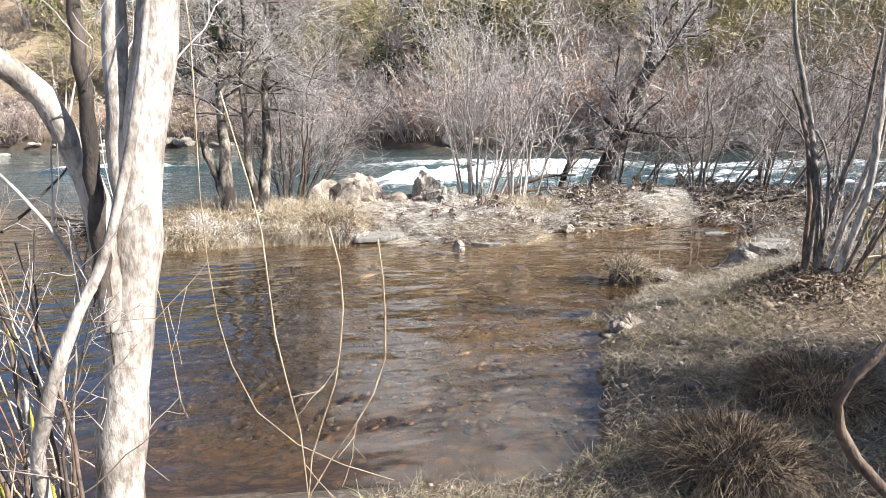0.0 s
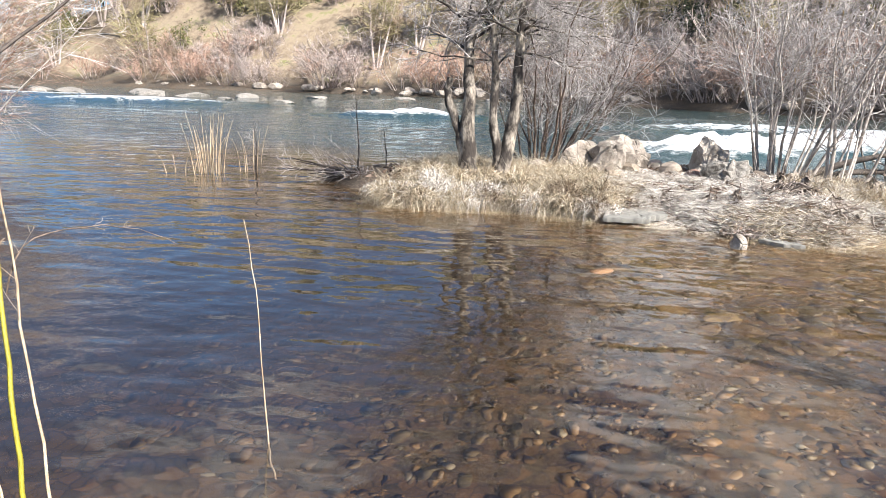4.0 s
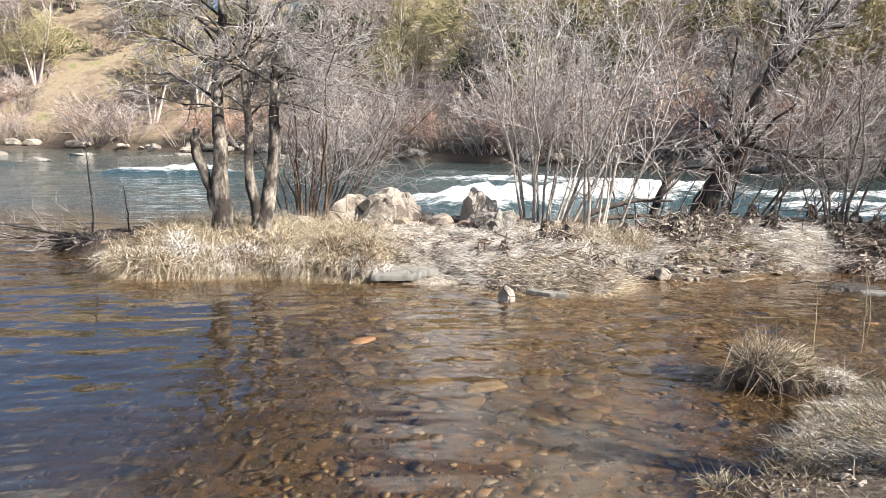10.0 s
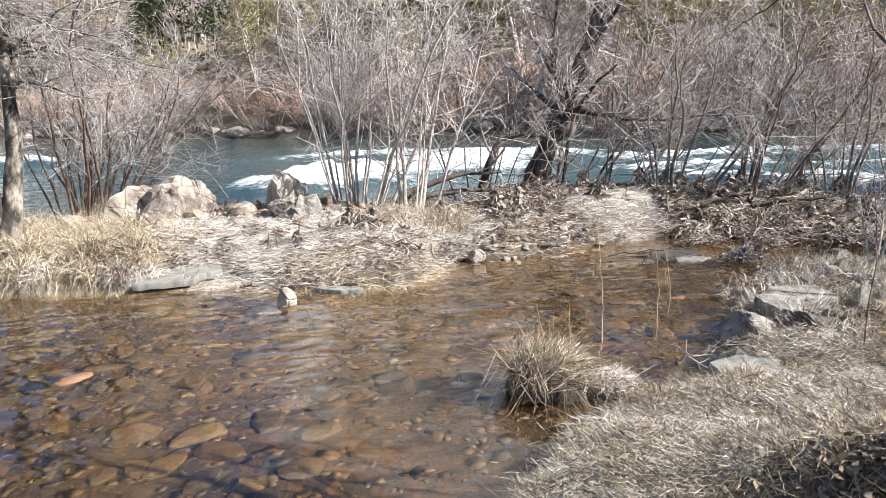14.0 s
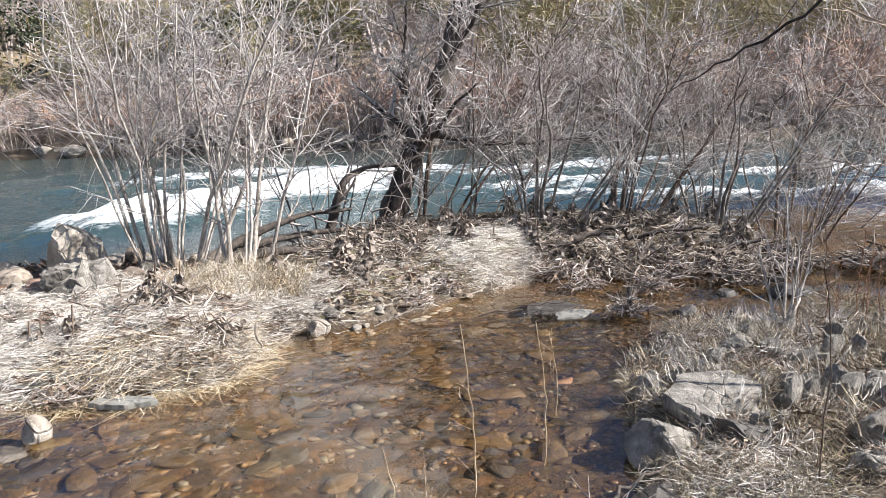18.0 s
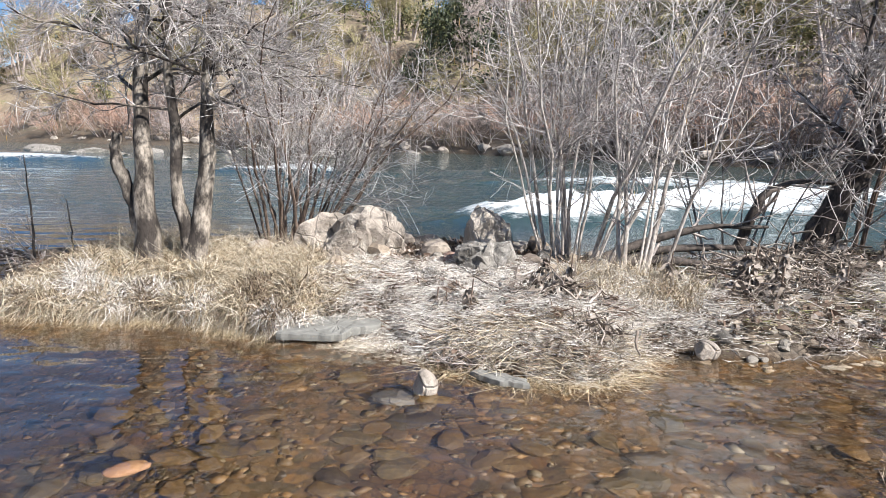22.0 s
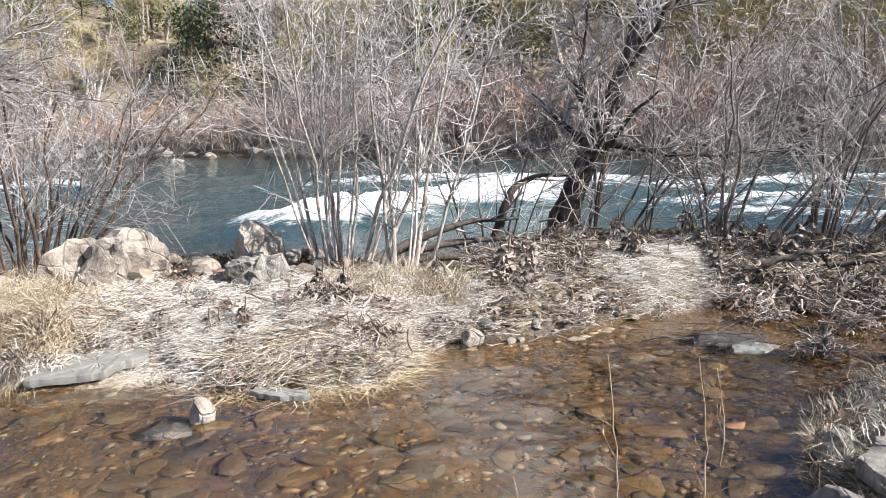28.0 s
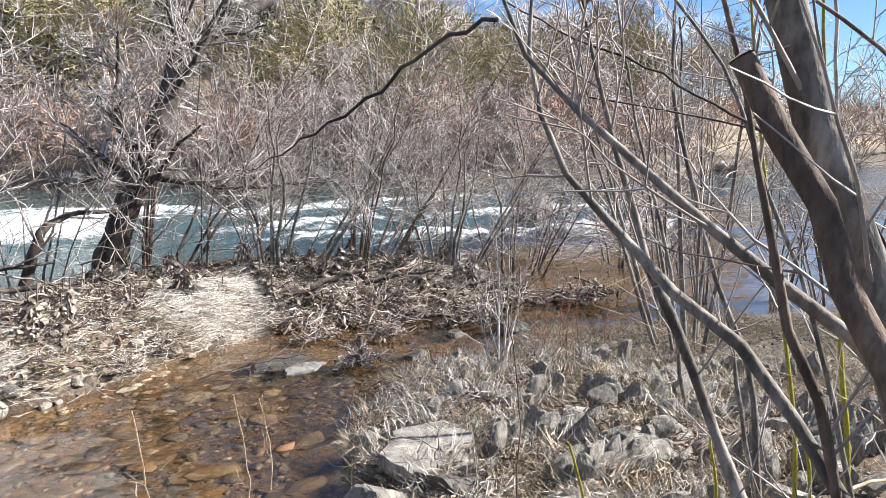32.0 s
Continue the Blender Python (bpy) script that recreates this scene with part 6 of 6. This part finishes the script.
for k, (pts, r, mt, kids) in enumerate((
        ([(1.7, 0.8, 2.55), (1.82, 0.61, 2.31), (1.85, 0.58, 2.21), (1.88, 0.51, 1.98), (1.9, 0.4, 1.68), (1.9, 0.3, 1.45), (1.86, 0.05, 0.4)], 0.012, BARK_SMOOTH, 5),
        ([(1.35, 1.14, 2.47), (1.51, 0.97, 2.34), (1.67, 0.72, 2.21), (1.78, 0.51, 2.06), (1.83, 0.4, 1.98)], 0.006, BARK_DARK, 6),
        ([(1.74, 1.02, 2.16), (1.87, 0.8, 2.11), (1.96, 0.58, 2.06), (2.04, 0.36, 1.97), (2.1, 0.15, 1.7), (2.1, 0.0, 0.4)], 0.007, BARK_DARK, 6),
        ([(2.69, 1.17, 2.6), (2.69, 1.17, 2.19), (2.73, 1.03, 1.62), (2.72, 0.94, 1.31), (2.72, 0.78, 1.08), (2.69, 0.7, 0.3)], 0.02, BARK_SMOOTH, 7),
        ([(2.01, 0.59, 2.6), (2.07, 0.57, 2.09), (2.09, 0.53, 1.84), (2.07, 0.47, 1.54), (2.02, 0.41, 1.26), (1.95, 0.3, 0.4)], 0.01, STALK_YELLOW, 3),
        ([(2.08, 0.4, 2.6), (2.13, 0.37, 2.08), (2.14, 0.33, 1.85), (2.12, 0.2, 0.4)], 0.012, STALK_YELLOW, 3),
        ([(1.69, 0.34, 2.4), (1.77, 0.14, 2.22), (1.79, 0.05, 2.14), (1.82, -0.2, 1.7), (1.85, -0.3, 0.4)], 0.012, BARK_BROWN, 5),
        ([(1.79, 1.02, 1.41), (1.91, 0.75, 1.32), (1.98, 0.52, 1.23), (2.04, 0.27, 1.21), (2.1, 0.0, 1.0), (2.1, -0.1, 0.4)], 0.004, STALK_PALE, 0),
        ([(3.48, 1.92, 2.9), (3.6, 1.82, 2.03), (3.65, 1.64, 1.43), (3.7, 1.5, 0.25)], 0.018, BARK_SMOOTH, 8),
        ([(2.7, 0.52, 2.6), (2.72, 0.45, 1.66), (2.63, 0.24, 1.02), (2.6, 0.1, 0.3)], 0.016, BARK_PALE, 7),
        ([(2.87, 1.23, 2.6), (2.9, 1.18, 1.79), (2.9, 0.95, 1.17), (2.9, 0.8, 0.3)], 0.014, BARK_SMOOTH, 7))):
    stalk("willow_shoot", pts[::-1], r * 0.85, r * 0.4, mt, "bare willow shoot rising beside the sawn stump", "shoot", 750 + k, kids=kids, twig_mat=TWIG_DARK if k % 2 else TWIG_GREY, ratio=0.28, least=0.0022, n=18, group="willow shoots by the stump")
# bare twigs over the path at the start
stalk("bare_branch", [(-1.75, -3.6, 0.4), (-2.21, -3.48, 0.88), (-2.17, -3.54, 1.07), (-2.01, -3.57, 1.18), (-1.88, -3.58, 1.23), (-1.5, -3.6, 1.35)], 0.022, 0.014, BARK_BROWN, "bent brown branch low over the bank", "branch", 180, kids=3, twig_mat=TWIG_DARK, ratio=0.25)
# dead saplings and sprouts in the water off the point
for k, (x, y, h, r) in enumerate(((-6.8, 7.7, 1.5, 0.02), (-6.35, 7.8, 0.95, 0.018), (-9.3, 9.05, 0.9, 0.022))):
    stalk("drowned_sapling", [(x, y, -0.1), (x + 0.03, y, h * 0.5), (x - 0.02, y, h)], r, 0.005, BARK_DARK, "bare dark sapling standing in the water", "sapling", 190 + k, kids=9, twig_mat=TWIG_DARK, ratio=0.35, least=0.003)


def reeds(x, y, n, h, seed, label):
    rng = np.random.RandomState(seed)
    ob = thing("reed_clump", x, y, 0.0, label, "reeds", "reeds in the water")
    for k in range(n):
        a, b = rng.normal(0, 0.12, 2)
        P = curve_of([(a, b, -0.15), (a * 1.3, b * 1.3, h * 0.5), (a * 2 + rng.normal(0, 0.05), b * 2, h * rng.uniform(0.6, 1.1))], 7)
        child("reed", tube_mesh("reed", [(P, np.linspace(0.011, 0.004, 7)[None], 4)], STALK_PALE), ob)


reeds(-9.75, 8.14, 22, 1.0, 1, "pale dead reeds standing in the river")
reeds(-9.25, 8.7, 6, 0.9, 2, "thin dead reeds standing in the river")
reeds(-10.2, 7.9, 4, 0.5, 3, "a few broken reeds in the river")
for k in range(9):
    rng = np.random.RandomState(210 + k)
    x, y = -7.0 + rng.uniform(-0.3, 0.4), 7.85 + rng.uniform(-0.2, 0.3)
    a = rng.uniform(2.6, 3.6)
    stalk("driftwood_branch", [(x + 0.6, y, 0.12), (x, y, 0.14 + 0.1 * k / 9), (x + math.cos(a) * 0.9, y + math.sin(a) * 0.5, rng.uniform(0.05, 0.5))], 0.026, 0.008, BARK_DARK, "dark driftwood branch lodged at the point", "driftwood", 220 + k, kids=7, twig_mat=TWIG_DARK, ratio=0.4, least=0.004, group="driftwood at the point")
debris("flood_debris", -6.75, 7.75, 0.12, 0.3, 640, "pale root tangle lodged at the point", pale=True)
# low dark limbs between the willow clump and the leaning tree
for k, pts in enumerate(([(0.1, 8.1, 0.35), (0.7, 8.25, 0.6), (1.4, 8.4, 0.8), (2.2, 8.6, 0.78)], [(0.2, 8.2, 0.35), (0.9, 8.35, 0.5), (1.7, 8.6, 0.52), (2.6, 8.8, 0.45)], [(0.2, 8.0, 0.38), (1.0, 8.1, 0.42), (1.8, 8.3, 0.3), (2.4, 8.5, 0.25)], [(1.9, 8.7, 0.5), (2.1, 8.6, 1.2), (2.5, 8.7, 1.35), (3.1, 8.8, 1.3)])):
    stalk("dark_limb", pts, 0.07, 0.02, BARK_DARK, "dark limb lying low over the water", "branch", 230 + k, kids=8, twig_mat=TWIG_DARK, ratio=0.35, least=0.004, group="low limbs over the inlet")
# logs and sticks
for k, (a, b, r, mt) in enumerate((((4.5, 6.7, 0.36), (5.15, 6.45, 0.5), 0.085, BARK_BROWN), ((5.3, 6.6, 0.3), (5.9, 5.9, 0.46), 0.06, BARK_DARK), ((5.9, 5.7, 0.16), (6.5, 5.5, 0.3), 0.075, BARK_BROWN), ((4.9, 6.0, 0.12), (5.5, 6.3, 0.34), 0.04, BARK_DARK), ((0.95, 1.95, 0.08), (1.75, 2.2, 0.08), 0.022, BARK_DARK), ((1.3, 5.5, 0.06), (1.95, 5.75, 0.1), 0.014, BARK_SMOOTH), ((2.3, 5.3, 0.04), (3.3, 5.0, 0.1), 0.014, BARK_DARK), ((2.5, 4.95, 0.02), (2.9, 5.1, 0.05), 0.012, BARK_DARK), ((1.9, 0.55, 0.45), (3.4, 0.2, 0.5), 0.02, STALK_PALE))):
    p, q = np.array(a), np.array(b)
    r *= 0.6
    stalk("driftwood_log" if r > 0.04 else "driftwood_stick", [p, (p + q) / 2 + (0.03, 0.04, 0.02), q], r, r * 0.45, BARK_DARK if mt is BARK_BROWN else mt, "weathered driftwood lying on the shore", "driftwood", 240 + k, sides=9, wob=0.012, kids=6, twig_mat=TWIG_DARK, ratio=0.35, group="driftwood")
# pale saplings and reddish weeds on the ledges
for k, (dx, dy, h) in enumerate(((0.45, 0.35, 1.0), (0.3, 0.1, 0.9), (0.6, 0.2, 0.75), (0.2, 0.4, 0.6))):
    stalk("pale_sapling", [(3.65, 3.0, 0.15), (3.65 + dx * 0.4, 3.0 + dy * 0.4, 0.15 + h * 0.35), (3.65 + dx * 0.8, 3.0 + dy * 0.8, 0.15 + h * 0.75), (3.65 + dx * 0.9, 3.0 + dy, 0.15 + h * 1.15)], 0.016, 0.005, BARK_PALE, "pale leaning sapling growing from the rock ledges", "sapling", 280 + k, kids=6, twig_mat=TWIG_GREY, ratio=0.4, group="saplings on the ledges")
rng = np.random.RandomState(29)
for k in range(9):
    x, y = rng.uniform(4.0, 5.0), rng.uniform(2.6, 3.2)
    z0, h = rise_at(x, y), rng.uniform(0.4, 0.8)
    stalk("red_weed", [(x, y, z0 - 0.03), (x + rng.normal(0, 0.04), y, z0 + h * 0.5), (x + rng.normal(0, 0.08), y, z0 + h)], 0.005, 0.002, TWIG_RED, "dry russet weed stalk on the rocky bank", "weed", 290 + k, kids=5, twig_mat=TWIG_RED, ratio=0.2, group="russet weeds")
for k, (x, y, s) in enumerate(((4.11, 4.46, 0.14), (4.67, 3.89, 0.12), (4.45, 4.05, 0.13), (5.5, 4.35, 0.2), (5.0, 4.7, 0.14), (5.9, 4.9, 0.18))):
    rock("wet_stone", x, y, max(rise_at(x, y), -0.05) + s * 0.2, s * 1.3, s * 0.8, s * 0.6, 800 + k, ROCK_DARK, "dark wet stone in the narrow channel", k * 50, group="stones in the channel")
# the upright stump in the channel
stalk("pale_stump", [(3.6, 4.63, -0.02), (3.6, 4.62, 0.14), (3.57, 4.62, 0.28)], 0.04, 0.022, BARK_SMOOTH, "pale broken stump in the channel", "stump", 260, kids=5, twig_mat=TWIG_GREY, ratio=0.4)

# ---------- stones, pebbles and litter, the smallest things ----------
rng = np.random.RandomState(301)
stone_kinds = [stone_mesh("bed_stone", 1, 0.75, 0.22, 700 + k, STONE_BED, 0.7, 12, BALL2, False) for k in range(12)]
pool = [(-3.6, 2.6), (-1.4, 1.2), (-0.4, 2.6), (1.2, 2.3), (2.2, 3.4), (3.3, 4.3), (2.6, 5.4), (1.2, 5.3), (0.4, 5.0), (-1.2, 4.6), (-2.2, 5.2), (-3.8, 4.6)]
for x, y in poly_patch(rng, pool, 300):
    ob = child("bed_stone", stone_kinds[rng.randint(12)], ground)
    s = 0.05 + 0.15 * rng.rand() ** 2
    ob.matrix_basis = pose(x, y, rise_at(x, y) + s * 0.06, rng.uniform(-12, 12), rng.uniform(-12, 12), rng.uniform(0, 360)) @ Matrix.Scale(s, 4)
wide = [(-6, 0), (-2, -1.7), (-1.4, 0), (-0.7, 1.1), (0.1, 1.8), (1.4, 2.1), (2.3, 3.6), (3.6, 4.4), (4.6, 4.2), (4.5, 6.3), (2.6, 5.8), (0.5, 5.5), (-0.6, 4.8), (-2.2, 5.5), (-5.5, 5.6), (-6.5, 3)]
p = poly_patch(rng, wide, 5000)
z = land(p[:, 0], p[:, 1])
s = 0.012 + 0.034 * rng.rand(len(p)) ** 2.5
ob = child("bed_pebble", scatter_stones("bed_pebble", p, z, s, 0.3, rng, PEBBLE_BED), ground, "small brown pebbles on the pool's bed")
ob["kind"] = "stuff"
p = poly_patch(rng, wide, 3600)
z = land(p[:, 0], p[:, 1])
s = 0.028 + 0.06 * rng.rand(len(p)) ** 2
ob = child("bed_cobble", scatter_stones("bed_cobble", p, z - 0.006, s, 0.15, rng, PEBBLE_BED), ground, "flat brown cobbles on the pool's bed")
ob["kind"] = "stuff"
bank_kinds = [stone_mesh("bank_stone", 1, 0.75, 0.5, 720 + k, STONE_BANK, 0.35, 7, BALL2, False) for k in range(6)]
strip = [(-2.1, -1.8), (-1.6, -0.8), (-1.2, 0), (-0.9, 0.6), (-0.1, 1.4), (1.2, 1.85), (2.2, 3.0), (3.4, 3.2), (4.2, 1.2), (2.6, 0.6), (1.4, 0.2), (0.2, -0.6), (-0.8, -2.4), (-1.8, -3.0)]
for x, y in poly_patch(rng, strip, 130):
    ob = child("bank_stone", bank_kinds[rng.randint(6)], ground)
    s = rng.uniform(0.02, 0.06)
    ob.matrix_basis = pose(x, y, rise_at(x, y) + s * 0.1, rng.uniform(-15, 15), rng.uniform(-15, 15), rng.uniform(0, 360)) @ Matrix.Scale(s, 4)
shoal = [(0.4, 5.7), (1.2, 5.5), (2.4, 5.8), (2.8, 6.3), (2.2, 7.2), (1.0, 6.9), (0.7, 6.2)]
for x, y in poly_patch(rng, shoal, 100):
    ob = child("bank_stone", bank_kinds[rng.randint(6)], ground)
    s = rng.uniform(0.03, 0.11)
    ob.matrix_basis = pose(x, y, rise_at(x, y) + s * 0.12, rng.uniform(-15, 15), rng.uniform(-15, 15), rng.uniform(0, 360)) @ Matrix.Scale(s, 4)
p = poly_patch(rng, near, 9000, dense=lambda x, y: np.clip(0.45 - 2.2 * fbm(x * 1.1 + 40, y * 1.1, 3), 0.05, 1))
z = land(p[:, 0], p[:, 1])
s = 0.005 + 0.016 * rng.rand(len(p)) ** 2.5
ob = child("gravel", scatter_stones("gravel", p, z + s * 0.15, s, 0.6, rng, PEBBLE_BANK), ground, "grey gravel on the bank")
ob["kind"] = "stuff"


def litter(spots, size, seed, label, lift=0.02):
    """Fallen leaves: small curled plates."""
    r = np.random.RandomState(seed)
    n = len(spots)
    z = land(spots[:, 0], spots[:, 1]) + lift * r.rand(n) + 0.006
    way = r.normal(size=(n, 3)) * (1, 1, 0.35)
    me = blades(np.c_[spots, z], way, size * (0.6 + r.rand(n)), size * (0.5 + 0.5 * r.rand(n)), 0.1, r, LITTER, "leaf_litter", 0.15)
    return tagged(new("leaf_litter", me), label, "leaves", kind="stuff")


litter(rng.normal(size=(2200, 2)) * (0.26, 0.22) + (0.5, -0.2), 0.034, 1, "brown leaf litter heaped at the willow's foot", 0.05)
litter(poly_patch(rng, near, 9000), 0.022, 2, "scattered dead leaves on the bank")
litter(poly_patch(rng, [(1.0, 5.9), (3.0, 6.3), (6, 6.4), (7.3, 6.3), (7.2, 7.5), (5, 9.6), (1.8, 9.0)], 4200), 0.07, 3, "dark leaf litter under the thicket", 0.06)
litter(poly_patch(rng, [(-6.6, 7.2), (-3, 7.6), (0, 7.4), (0.4, 8.6), (-2.5, 9.6), (-5.6, 8.6)], 2600), 0.06, 4, "dark leaf litter below the boulders", 0.05)
